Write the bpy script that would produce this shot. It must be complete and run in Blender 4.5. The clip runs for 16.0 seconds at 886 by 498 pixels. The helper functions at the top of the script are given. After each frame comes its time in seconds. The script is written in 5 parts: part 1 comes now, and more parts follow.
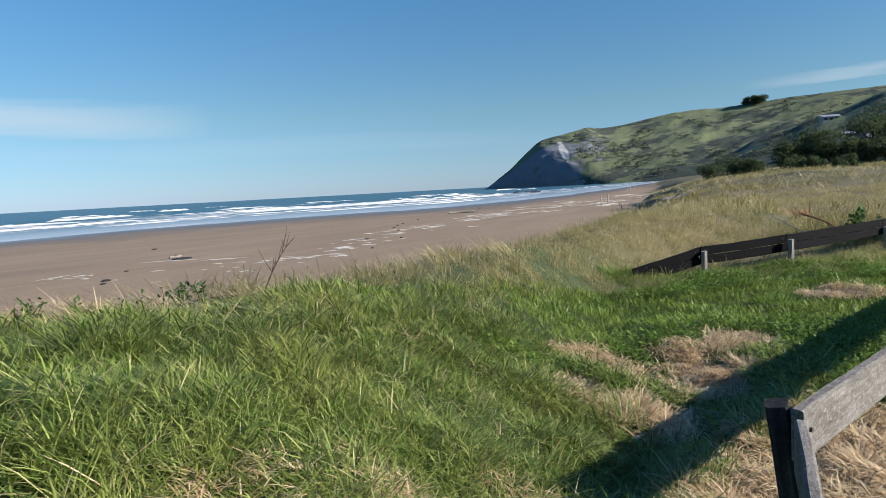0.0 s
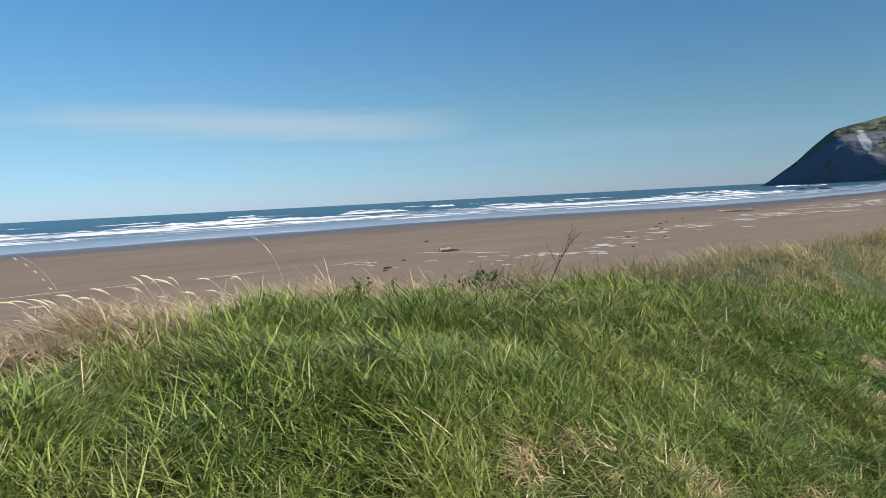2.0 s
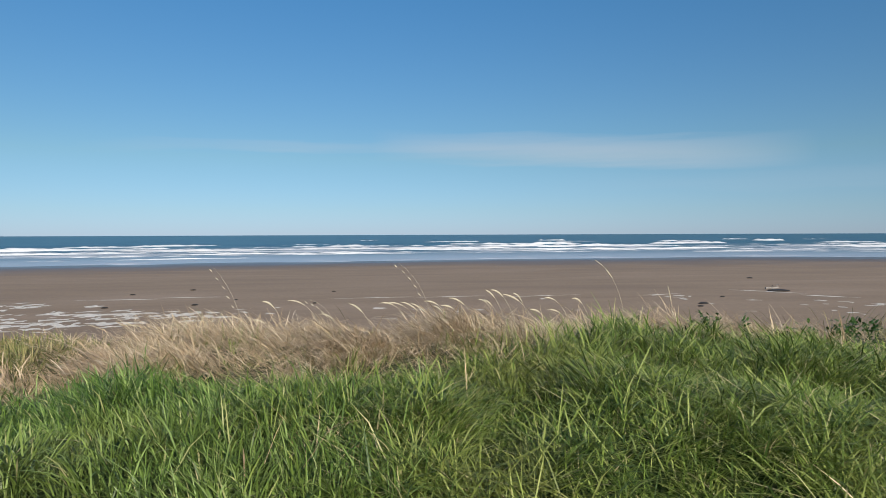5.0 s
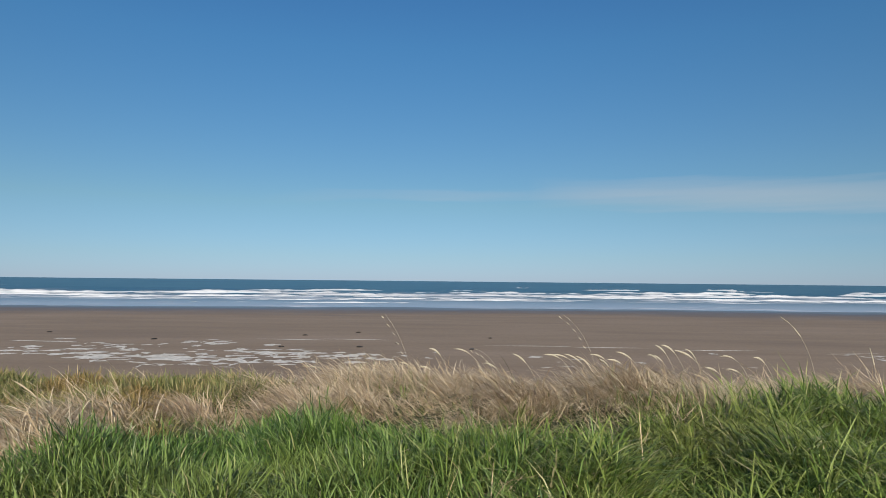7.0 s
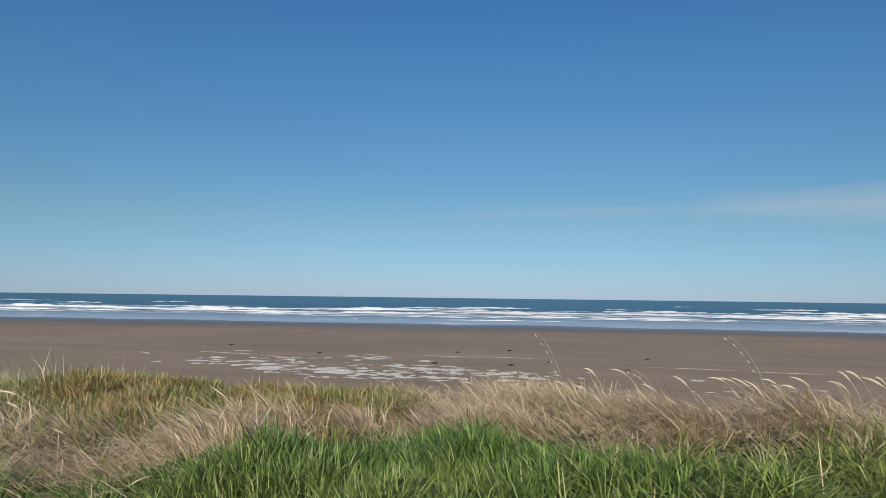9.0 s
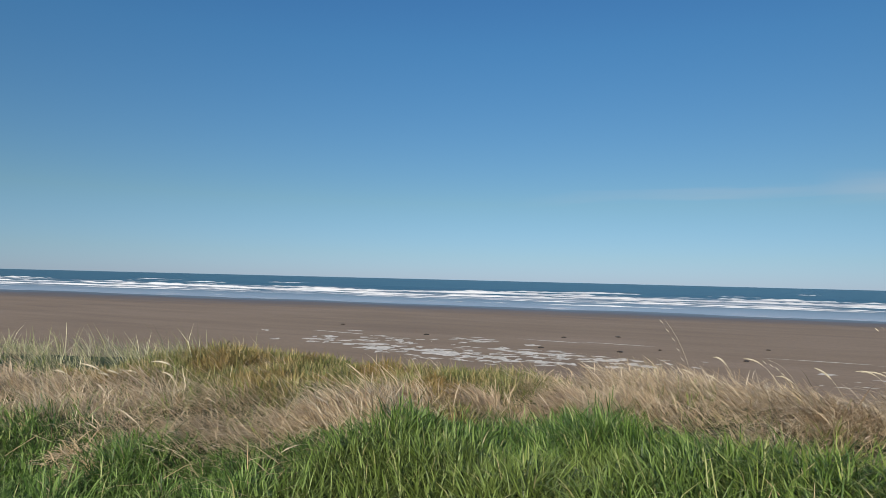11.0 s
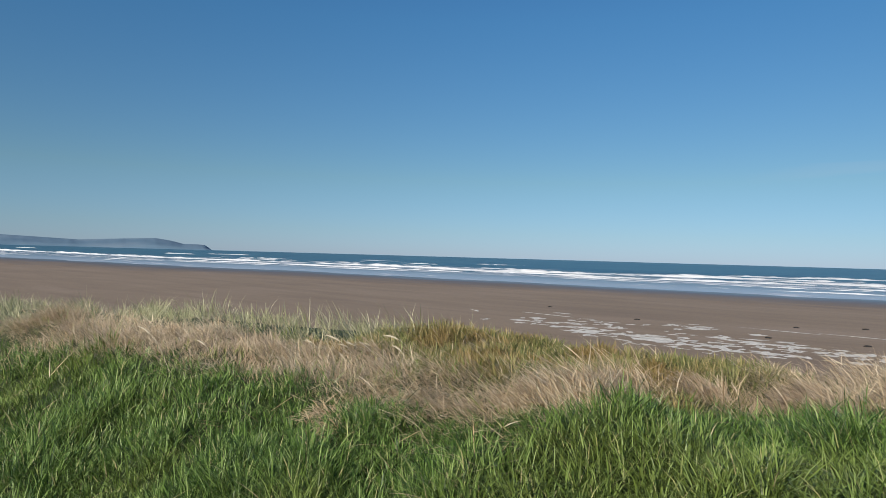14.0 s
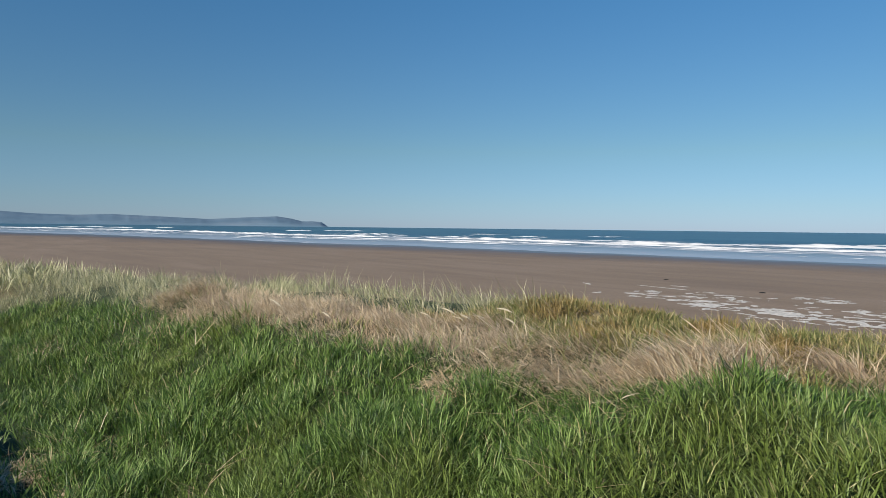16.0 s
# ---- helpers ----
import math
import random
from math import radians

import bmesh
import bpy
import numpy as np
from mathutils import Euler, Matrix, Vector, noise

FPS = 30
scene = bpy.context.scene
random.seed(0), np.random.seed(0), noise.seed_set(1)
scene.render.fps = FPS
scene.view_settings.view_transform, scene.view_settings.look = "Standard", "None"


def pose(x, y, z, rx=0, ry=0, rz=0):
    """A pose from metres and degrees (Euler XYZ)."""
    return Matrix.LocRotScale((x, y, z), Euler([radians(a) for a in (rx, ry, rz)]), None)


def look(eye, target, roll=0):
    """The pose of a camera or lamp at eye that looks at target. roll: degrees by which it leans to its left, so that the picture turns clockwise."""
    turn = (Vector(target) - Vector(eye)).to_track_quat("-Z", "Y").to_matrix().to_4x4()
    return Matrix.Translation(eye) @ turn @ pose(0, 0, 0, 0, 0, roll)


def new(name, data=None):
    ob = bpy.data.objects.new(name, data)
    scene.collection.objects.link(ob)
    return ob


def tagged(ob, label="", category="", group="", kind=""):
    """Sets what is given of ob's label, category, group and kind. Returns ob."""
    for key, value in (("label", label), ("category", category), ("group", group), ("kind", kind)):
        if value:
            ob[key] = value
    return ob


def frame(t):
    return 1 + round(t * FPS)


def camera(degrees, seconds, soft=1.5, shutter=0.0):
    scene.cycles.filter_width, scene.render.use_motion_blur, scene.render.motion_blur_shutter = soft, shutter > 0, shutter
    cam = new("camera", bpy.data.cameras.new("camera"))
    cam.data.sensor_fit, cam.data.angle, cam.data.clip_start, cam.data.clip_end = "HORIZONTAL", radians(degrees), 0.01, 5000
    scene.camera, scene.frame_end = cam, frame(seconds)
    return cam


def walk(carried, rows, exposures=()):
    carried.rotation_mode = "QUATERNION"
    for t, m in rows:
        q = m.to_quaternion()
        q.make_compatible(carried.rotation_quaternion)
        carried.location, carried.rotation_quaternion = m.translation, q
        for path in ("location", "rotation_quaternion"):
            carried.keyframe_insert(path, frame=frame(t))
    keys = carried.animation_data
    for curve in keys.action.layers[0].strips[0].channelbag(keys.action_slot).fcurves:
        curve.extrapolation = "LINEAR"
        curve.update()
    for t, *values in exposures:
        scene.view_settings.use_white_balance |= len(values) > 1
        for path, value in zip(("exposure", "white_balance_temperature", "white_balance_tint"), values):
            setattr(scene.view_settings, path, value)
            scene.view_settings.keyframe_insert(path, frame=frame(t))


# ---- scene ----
cam = camera(67.84, 16.0, soft=0.6)
# t, x, y, z, heading (degrees left of +y), pitch, lean to the right
ROWS = [
    (0.0, -0.317, 0.444, 3.987, 31.63, -5.19, 3.10),
    (0.5, -0.295, 0.384, 3.992, 37.42, -4.60, 3.60),
    (1.0, -0.275, 0.330, 3.996, 42.51, -4.26, 3.19),
    (1.5, -0.337, 0.270, 3.990, 47.37, -3.08, 3.14),
    (2.0, -0.397, 0.199, 3.990, 53.68, -4.28, 2.99),
    (2.5, -0.458, 0.154, 3.993, 63.84, -4.33, 2.59),
    (3.0, -0.475, 0.127, 3.986, 67.51, -3.86, 1.40),
    (5.5, -0.534, -0.047, 3.995, 83.92, -0.93, -0.34),
    (6.0, -0.532, -0.064, 4.001, 88.17, -0.11, -0.84),
    (6.5, -0.501, -0.072, 4.011, 91.73, 2.44, -0.29),
    (7.0, -0.500, -0.080, 4.015, 93.32, 2.76, -0.58),
    (7.5, -0.471, -0.084, 4.021, 98.66, 4.69, -0.69),
    (8.0, -0.467, -0.082, 4.018, 100.48, 3.95, -0.58),
    (8.5, -0.453, -0.086, 4.019, 103.06, 3.99, -0.74),
    (9.0, -0.435, -0.086, 4.017, 106.35, 4.19, -0.72),
    (9.5, -0.410, -0.095, 4.021, 109.47, 3.41, -0.70),
    (12.0, -0.377, -0.234, 4.004, 121.33, 2.62, -1.51),
    (12.5, -0.364, -0.230, 4.007, 125.34, 2.06, -1.25),
    (13.0, -0.364, -0.232, 4.005, 127.05, 0.96, -1.44),
    (13.5, -0.351, -0.225, 4.004, 130.20, 1.12, -1.92),
    (14.0, -0.334, -0.218, 4.007, 133.13, 0.62, -1.63),
    (14.5, -0.326, -0.211, 4.005, 135.00, -0.20, -1.10),
    (15.0, -0.311, -0.204, 4.008, 137.05, -0.76, -1.27),
    (15.5, -0.293, -0.194, 4.011, 139.73, -1.27, -0.76),
    (16.0, -0.272, -0.184, 4.012, 142.54, -1.86, -0.66),
]
walk(cam, [(t, pose(x, y, z, 90 + pitch, 0, yaw) @ pose(0, 0, 0, 0, 0, -lean)) for t, x, y, z, yaw, pitch, lean in ROWS],
     [(0.0, 1.04), (1.0, 0.93), (2.0, 0.80), (3.0, 0.68), (5.5, 0.56), (7.0, 0.42), (9.5, 0.42), (12.0, 0.42), (14.0, 0.48), (16.0, 0.55)])

# ---- sky and sun ----
SUN_EL = radians(24)
SUN_H = Vector((0.97, 0.20, 0)).normalized()
SUN_DIR = Vector((SUN_H.x * math.cos(SUN_EL), SUN_H.y * math.cos(SUN_EL), math.sin(SUN_EL)))

world = bpy.data.worlds.new("sky")
scene.world = world
world.use_nodes = True
wt = world.node_tree
wt.nodes.clear()


def wn(kind, **kw):
    n = wt.nodes.new(kind)
    for k, v in kw.items():
        if k == "op":
            n.operation = v
        elif k == "clamp":
            n.use_clamp = v
    return n


def wmath(op, a, b=None, c=None, clamp=False):
    n = wn("ShaderNodeMath", op=op, clamp=clamp)
    for i, v in enumerate((a, b, c)):
        if v is None:
            continue
        if isinstance(v, (int, float)):
            n.inputs[i].default_value = v
        else:
            wt.links.new(v, n.inputs[i])
    return n.outputs[0]


sky = wn("ShaderNodeTexSky")
sky.sky_type = "NISHITA"
sky.sun_disc = False
sky.sun_elevation = SUN_EL
sky.sun_rotation = math.atan2(SUN_H.x, SUN_H.y)
sky.altitude = 0
sky.air_density = 1.0
sky.dust_density = 0.05
sky.ozone_density = 3.0
geo = wn("ShaderNodeTexCoord")
sep = wn("ShaderNodeSeparateXYZ")
wt.links.new(geo.outputs["Generated"], sep.inputs[0])
sx, sy, sz = sep.outputs
az = wmath("ARCTAN2", wmath("MULTIPLY", sx, -1.0), sy)          # radians left of +y
hor = wmath("SQRT", wmath("ADD", wmath("MULTIPLY", sx, sx), wmath("MULTIPLY", sy, sy)))
el = wmath("DIVIDE", sz, wmath("MAXIMUM", hor, 0.02))           # tangent of elevation
comb = wn("ShaderNodeCombineXYZ")
wt.links.new(wmath("MULTIPLY", az, 2.2), comb.inputs[0])
wt.links.new(wmath("MULTIPLY", el, 26.0), comb.inputs[1])
cn = wn("ShaderNodeTexNoise")
cn.inputs["Scale"].default_value = 1.6
cn.inputs["Detail"].default_value = 7
cn.inputs["Roughness"].default_value = 0.55
wt.links.new(comb.outputs[0], cn.inputs["Vector"])
wisp = cn.outputs["Fac"]


def streak(az_mid, az_half, el_mid, el_half, slope, amount):
    """A long thin bank of high cloud."""
    da = wmath("DIVIDE", wmath("SUBTRACT", az, radians(az_mid)), radians(az_half))
    along = wmath("SUBTRACT", 1.0, wmath("MULTIPLY", da, da), clamp=True)
    mid = wmath("ADD", wmath("MULTIPLY", da, slope), el_mid)
    de = wmath("DIVIDE", wmath("SUBTRACT", wmath("ADD", el, wmath("MULTIPLY", wmath("SUBTRACT", wisp, 0.5), 0.035)), mid), el_half)
    across = wmath("SUBTRACT", 1.0, wmath("MULTIPLY", de, de), clamp=True)
    return wmath("MULTIPLY", wmath("MULTIPLY", along, across), amount)


cloud = streak(68, 18, 0.122, 0.026, 0.012, 0.50)
cloud = wmath("ADD", cloud, streak(86, 13, 0.133, 0.010, 0.0, 0.12))
cloud = wmath("ADD", cloud, streak(97, 12, 0.130, 0.008, -0.010, 0.12))
cloud = wmath("ADD", cloud, streak(-2, 9, 0.121, 0.007, -0.006, 0.34))
cloud = wmath("ADD", cloud, streak(45, 26, 0.072, 0.016, 0.0, 0.09))
soft = wmath("MULTIPLY", cloud, wmath("ADD", wmath("MULTIPLY", wisp, 0.8), 0.5), clamp=True)
mixc = wn("ShaderNodeMix")
mixc.data_type = "RGBA"
wt.links.new(soft, mixc.inputs[0])
tone = wn("ShaderNodeValToRGB")
wt.links.new(wmath("MULTIPLY", el, 1.4, clamp=True), tone.inputs[0])
for i, (p, c) in enumerate([(0.0, (0.50, 0.71, 1.30)), (0.05, (0.545, 0.745, 1.11)), (0.16, (0.635, 0.83, 0.92)), (0.5, (0.545, 1.00, 1.21)), (1.0, (0.40, 0.93, 1.44))]):
    if i > 1:
        tone.color_ramp.elements.new(p)
    tone.color_ramp.elements[i].position = p
    tone.color_ramp.elements[i].color = (*c, 1)
tint = wn("ShaderNodeMix")
tint.data_type = "RGBA"
tint.blend_type = "MULTIPLY"
tint.clamp_result = False
tint.inputs[0].default_value = 1.0
wt.links.new(sky.outputs[0], tint.inputs[6])
wt.links.new(tone.outputs[0], tint.inputs[7])
wt.links.new(tint.outputs[2], mixc.inputs[6])
mixc.inputs[7].default_value = (6.3, 6.9, 7.6, 1)
bg = wn("ShaderNodeBackground")
bg.inputs["Strength"].default_value = 0.056
wt.links.new(mixc.outputs[2], bg.inputs["Color"])
wo = wn("ShaderNodeOutputWorld")
wt.links.new(bg.outputs[0], wo.inputs["Surface"])

sun_data = bpy.data.lights.new("sun", "SUN")
sun_data.energy = 4.4
sun_data.angle = radians(0.5)
sun_data.color = (1.0, 0.94, 0.85)
sun = new("sun", sun_data)
sun.matrix_world = look(SUN_DIR * 60, (0, 0, 0))


# ---- materials ----
def mat(name):
    m = bpy.data.materials.new(name)
    m.use_nodes = True
    m.node_tree.nodes.clear()
    return m, m.node_tree


class Nodes:
    """A short way of wiring node materials."""

    def __init__(self, name):
        self.m, self.t = mat(name)

    def add(self, kind):
        return self.t.nodes.new(kind)

    def put(self, socket, v):
        if isinstance(v, (int, float)):
            socket.default_value = v
        elif isinstance(v, tuple):
            socket.default_value = v if len(v) == len(socket.default_value) else (*v, 1)
        else:
            self.t.links.new(v, socket)

    def pos(self):
        return self.add("ShaderNodeNewGeometry").outputs["Position"]

    def obj(self):
        return self.add("ShaderNodeTexCoord").outputs["Object"]

    def scaled(self, vec, s):
        n = self.add("ShaderNodeVectorMath")
        n.operation = "MULTIPLY"
        self.put(n.inputs[0], vec)
        n.inputs[1].default_value = s
        return n.outputs[0]

    def noise(self, vec, scale, detail=4, rough=0.55, distort=0.0):
        n = self.add("ShaderNodeTexNoise")
        self.put(n.inputs["Vector"], vec)
        n.inputs["Scale"].default_value = scale
        n.inputs["Detail"].default_value = detail
        n.inputs["Roughness"].default_value = rough
        n.inputs["Distortion"].default_value = distort
        return n.outputs["Fac"]

    def math(self, op, a, b=None, clamp=False):
        n = self.add("ShaderNodeMath")
        n.operation = op
        n.use_clamp = clamp
        self.put(n.inputs[0], a)
        if b is not None:
            self.put(n.inputs[1], b)
        return n.outputs[0]

    def ramp(self, fac, stops):
        n = self.add("ShaderNodeValToRGB")
        self.put(n.inputs[0], fac)
        e = n.color_ramp.elements
        while len(e) < len(stops):
            e.new(0.5)
        for i, (p, c) in enumerate(stops):
            e[i].position = p
            e[i].color = (*c, 1) if len(c) == 3 else c
        return n.outputs[0]

    def step(self, fac, lo, hi):
        n = self.add("ShaderNodeMapRange")
        n.interpolation_type = "SMOOTHSTEP"
        self.put(n.inputs[0], fac)
        n.inputs[1].default_value, n.inputs[2].default_value = lo, hi
        return n.outputs[0]

    def mix(self, fac, a, b, how="MIX"):
        n = self.add("ShaderNodeMix")
        n.data_type = "RGBA"
        n.blend_type = how
        self.put(n.inputs[0], fac)
        self.put(n.inputs[6], a)
        self.put(n.inputs[7], b)
        return n.outputs[2]

    def bump(self, height, strength, dist):
        n = self.add("ShaderNodeBump")
        n.inputs["Strength"].default_value = strength
        n.inputs["Distance"].default_value = dist
        self.put(n.inputs["Height"], height)
        return n.outputs[0]

    def z(self):
        n = self.add("ShaderNodeSeparateXYZ")
        self.put(n.inputs[0], self.pos())
        return n.outputs

    def island(self):
        return self.add("ShaderNodeNewGeometry").outputs["Random Per Island"]

    def attr(self, name):
        n = self.add("ShaderNodeAttribute")
        n.attribute_name = name
        return n.outputs["Fac"]

    def done(self, color, rough=0.6, normal=None, spec=0.5, translucent=0.0, metal=0.0):
        p = self.add("ShaderNodeBsdfPrincipled")
        self.put(p.inputs["Base Color"], color)
        self.put(p.inputs["Roughness"], rough)
        self.put(p.inputs["Specular IOR Level"], spec)
        self.put(p.inputs["Metallic"], metal)
        if normal is not None:
            self.put(p.inputs["Normal"], normal)
        out = self.add("ShaderNodeOutputMaterial")
        shade = p.outputs[0]
        if translucent:
            tr = self.add("ShaderNodeBsdfTranslucent")
            self.put(tr.inputs["Color"], color)
            mx = self.add("ShaderNodeMixShader")
            mx.inputs[0].default_value = translucent
            self.t.links.new(shade, mx.inputs[1])
            self.t.links.new(tr.outputs[0], mx.inputs[2])
            shade = mx.outputs[0]
        self.t.links.new(shade, out.inputs["Surface"])
        return self.m


def blade_material(name, stops, patch, patch_scale=0.9, amount=0.7, rough=0.5, translucent=0.3, spec=0.35):
    n = Nodes(name)
    c = n.ramp(n.island(), stops)
    p = n.noise(n.pos(), patch_scale, 3, 0.6)
    c = n.mix(n.math("MULTIPLY", n.step(p, 0.46, 0.66), amount), c, patch)
    return n.done(c, rough, None, spec, translucent)


M_LUSH = blade_material("lush grass", [(0.0, (0.024, 0.054, 0.010)), (0.30, (0.062, 0.118, 0.021)), (0.62, (0.138, 0.218, 0.044)), (0.93, (0.250, 0.340, 0.110)), (0.98, (0.36, 0.36, 0.150)), (1.0, (0.44, 0.37, 0.20))], (0.235, 0.225, 0.054), 0.8, 0.25, 0.45, 0.18, 0.26)
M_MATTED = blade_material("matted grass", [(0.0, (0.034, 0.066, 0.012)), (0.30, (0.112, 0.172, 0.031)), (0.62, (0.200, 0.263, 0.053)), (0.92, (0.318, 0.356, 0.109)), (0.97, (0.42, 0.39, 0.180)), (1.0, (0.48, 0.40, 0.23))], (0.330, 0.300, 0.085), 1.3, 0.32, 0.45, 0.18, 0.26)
M_TURF = blade_material("short turf", [(0.0, (0.070, 0.125, 0.019)), (0.4, (0.145, 0.225, 0.032)), (0.8, (0.215, 0.305, 0.052)), (1.0, (0.31, 0.335, 0.11))], (0.22, 0.28, 0.048), 0.8, 0.6, 0.5, 0.22, 0.2)
M_DEAD = blade_material("dead grass", [(0.0, (0.29, 0.195, 0.105)), (0.35, (0.56, 0.405, 0.230)), (0.75, (0.75, 0.580, 0.360)), (1.0, (0.83, 0.69, 0.48))], (0.46, 0.30, 0.165), 2.2, 0.4, 0.65, 0.2)
M_SEED = blade_material("dry seeding grass", [(0.0, (0.320, 0.228, 0.135)), (0.4, (0.55, 0.415, 0.250)), (0.8, (0.72, 0.575, 0.375)), (1.0, (0.83, 0.70, 0.50))], (0.40, 0.275, 0.170), 1.3, 0.45, 0.6, 0.25)
M_MARRAM = blade_material("marram grass", [(0.0, (0.225, 0.200, 0.090)), (0.35, (0.42, 0.360, 0.170)), (0.75, (0.60, 0.51, 0.275)), (1.0, (0.72, 0.63, 0.40))], (0.285, 0.270, 0.105), 0.30, 0.5, 0.6, 0.25)
M_GREY = blade_material("grey marram grass", [(0.0, (0.180, 0.190, 0.090)), (0.35, (0.33, 0.325, 0.165)), (0.75, (0.50, 0.465, 0.265)), (1.0, (0.68, 0.61, 0.41))], (0.225, 0.235, 0.105), 1.1, 0.6, 0.6, 0.25)
M_SCRUB = blade_material("dune scrub", [(0.0, (0.105, 0.135, 0.035)), (0.45, (0.215, 0.225, 0.075)), (0.8, (0.34, 0.285, 0.120)), (1.0, (0.46, 0.37, 0.19))], (0.38, 0.215, 0.080), 2.2, 0.55, 0.6, 0.25)
M_LEAF = blade_material("shrub leaf", [(0.0, (0.050, 0.075, 0.036)), (0.6, (0.092, 0.125, 0.056)), (1.0, (0.150, 0.175, 0.085))], (0.065, 0.085, 0.045), 0.5, 0.5, 0.8, 0.3, 0.1)
M_HERB = blade_material("herb leaf", [(0.0, (0.027, 0.071, 0.014)), (0.6, (0.053, 0.120, 0.021)), (1.0, (0.088, 0.159, 0.031))], (0.044, 0.088, 0.018), 2.0, 0.5, 0.45, 0.25)
M_CLOVER = blade_material("clover leaf", [(0.0, (0.072, 0.130, 0.020)), (0.6, (0.128, 0.208, 0.034)), (1.0, (0.20, 0.290, 0.064))], (0.12, 0.185, 0.030), 2.0, 0.4, 0.6, 0.35, 0.2)


def ground_material():
    n = Nodes("ground")
    pos = n.pos()
    z = n.z()[2]
    fine = n.noise(pos, 3.0, 6, 0.65)
    broad = n.noise(pos, 0.05, 4, 0.55)
    streaks = n.noise(n.scaled(pos, (0.25, 0.05, 1.0)), 1.0, 5, 0.6, 0.6)
    sand = n.ramp(n.math("ADD", n.math("MULTIPLY", streaks, 0.65), n.math("MULTIPLY", broad, 0.35)),
                  [(0.30, (0.203, 0.142, 0.093)), (0.5, (0.259, 0.184, 0.116)), (0.72, (0.316, 0.228, 0.156))])
    sand = n.mix(n.math("MULTIPLY", n.step(fine, 0.35, 0.7), 0.25), sand, (0.122, 0.097, 0.075))
    wet_n = n.add("ShaderNodeMapRange")
    n.put(wet_n.inputs[0], n.math("ADD", z, n.math("MULTIPLY", n.math("SUBTRACT", streaks, 0.5), 0.10)))
    wet_n.inputs[1].default_value, wet_n.inputs[2].default_value = -0.22, -0.37
    wet = wet_n.outputs[0]
    sand = n.mix(wet, sand, (0.115, 0.093, 0.075))
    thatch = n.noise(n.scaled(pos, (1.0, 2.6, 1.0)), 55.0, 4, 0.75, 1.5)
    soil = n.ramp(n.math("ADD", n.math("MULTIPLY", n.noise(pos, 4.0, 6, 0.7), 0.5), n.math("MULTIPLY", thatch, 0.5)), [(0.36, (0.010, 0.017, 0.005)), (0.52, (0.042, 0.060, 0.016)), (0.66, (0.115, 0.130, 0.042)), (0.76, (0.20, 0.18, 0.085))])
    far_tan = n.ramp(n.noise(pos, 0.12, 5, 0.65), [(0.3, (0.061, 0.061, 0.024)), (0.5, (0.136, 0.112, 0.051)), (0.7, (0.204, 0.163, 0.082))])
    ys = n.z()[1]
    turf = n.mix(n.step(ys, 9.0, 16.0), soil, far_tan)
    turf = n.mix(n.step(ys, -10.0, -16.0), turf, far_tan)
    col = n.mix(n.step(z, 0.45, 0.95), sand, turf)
    rough = n.mix(wet, (0.85, 0.85, 0.85), (0.32, 0.32, 0.32))
    bump = n.bump(n.math("ADD", n.math("MULTIPLY", fine, 0.4), streaks), 0.35, 0.05)
    return n.done(col, rough, bump, 0.35)


def sea_material():
    n = Nodes("sea water")
    pos = n.pos()
    big = n.noise(n.scaled(pos, (0.05, 0.012, 1.0)), 1.0, 4, 0.6)
    mid = n.noise(n.scaled(pos, (0.35, 0.12, 1.0)), 1.0, 5, 0.65)
    fine = n.noise(pos, 1.3, 4, 0.6)
    col = n.ramp(big, [(0.3, (0.022, 0.072, 0.094)), (0.55, (0.032, 0.092, 0.114)), (0.8, (0.055, 0.116, 0.130))])
    shallow = n.attr("shallow")
    # pale blue towards the shore: the sky's reflection is put into the colour
    col = n.mix(n.math("MULTIPLY", shallow, 0.9), col, (0.38, 0.425, 0.455))
    foam = n.attr("foam")
    lace = n.noise(n.scaled(pos, (0.22, 0.05, 1.0)), 1.0, 6, 0.7, 1.2)
    fm = n.step(n.math("ADD", lace, n.math("MULTIPLY", foam, 0.45)), 0.70, 0.86)
    col = n.mix(fm, col, (0.62, 0.635, 0.645))
    rough = n.mix(fm, (0.34, 0.34, 0.34), (0.8, 0.8, 0.8))
    h = n.math("ADD", n.math("MULTIPLY", mid, 1.0), n.math("MULTIPLY", fine, 0.25))
    return n.done(col, rough, n.bump(h, 0.55, 0.35), 0.4)


def foam_material():
    n = Nodes("sea foam")
    pos = n.pos()
    f = n.noise(n.scaled(pos, (0.5, 0.14, 1.0)), 1.0, 6, 0.7, 0.8)
    col = n.ramp(f, [(0.32, (0.36, 0.41, 0.44)), (0.45, (0.62, 0.635, 0.64)), (0.6, (0.72, 0.72, 0.715))])
    return n.done(col, 0.9, n.bump(n.noise(pos, 1.1, 5, 0.7), 0.6, 0.25), 0.2, 0.25)


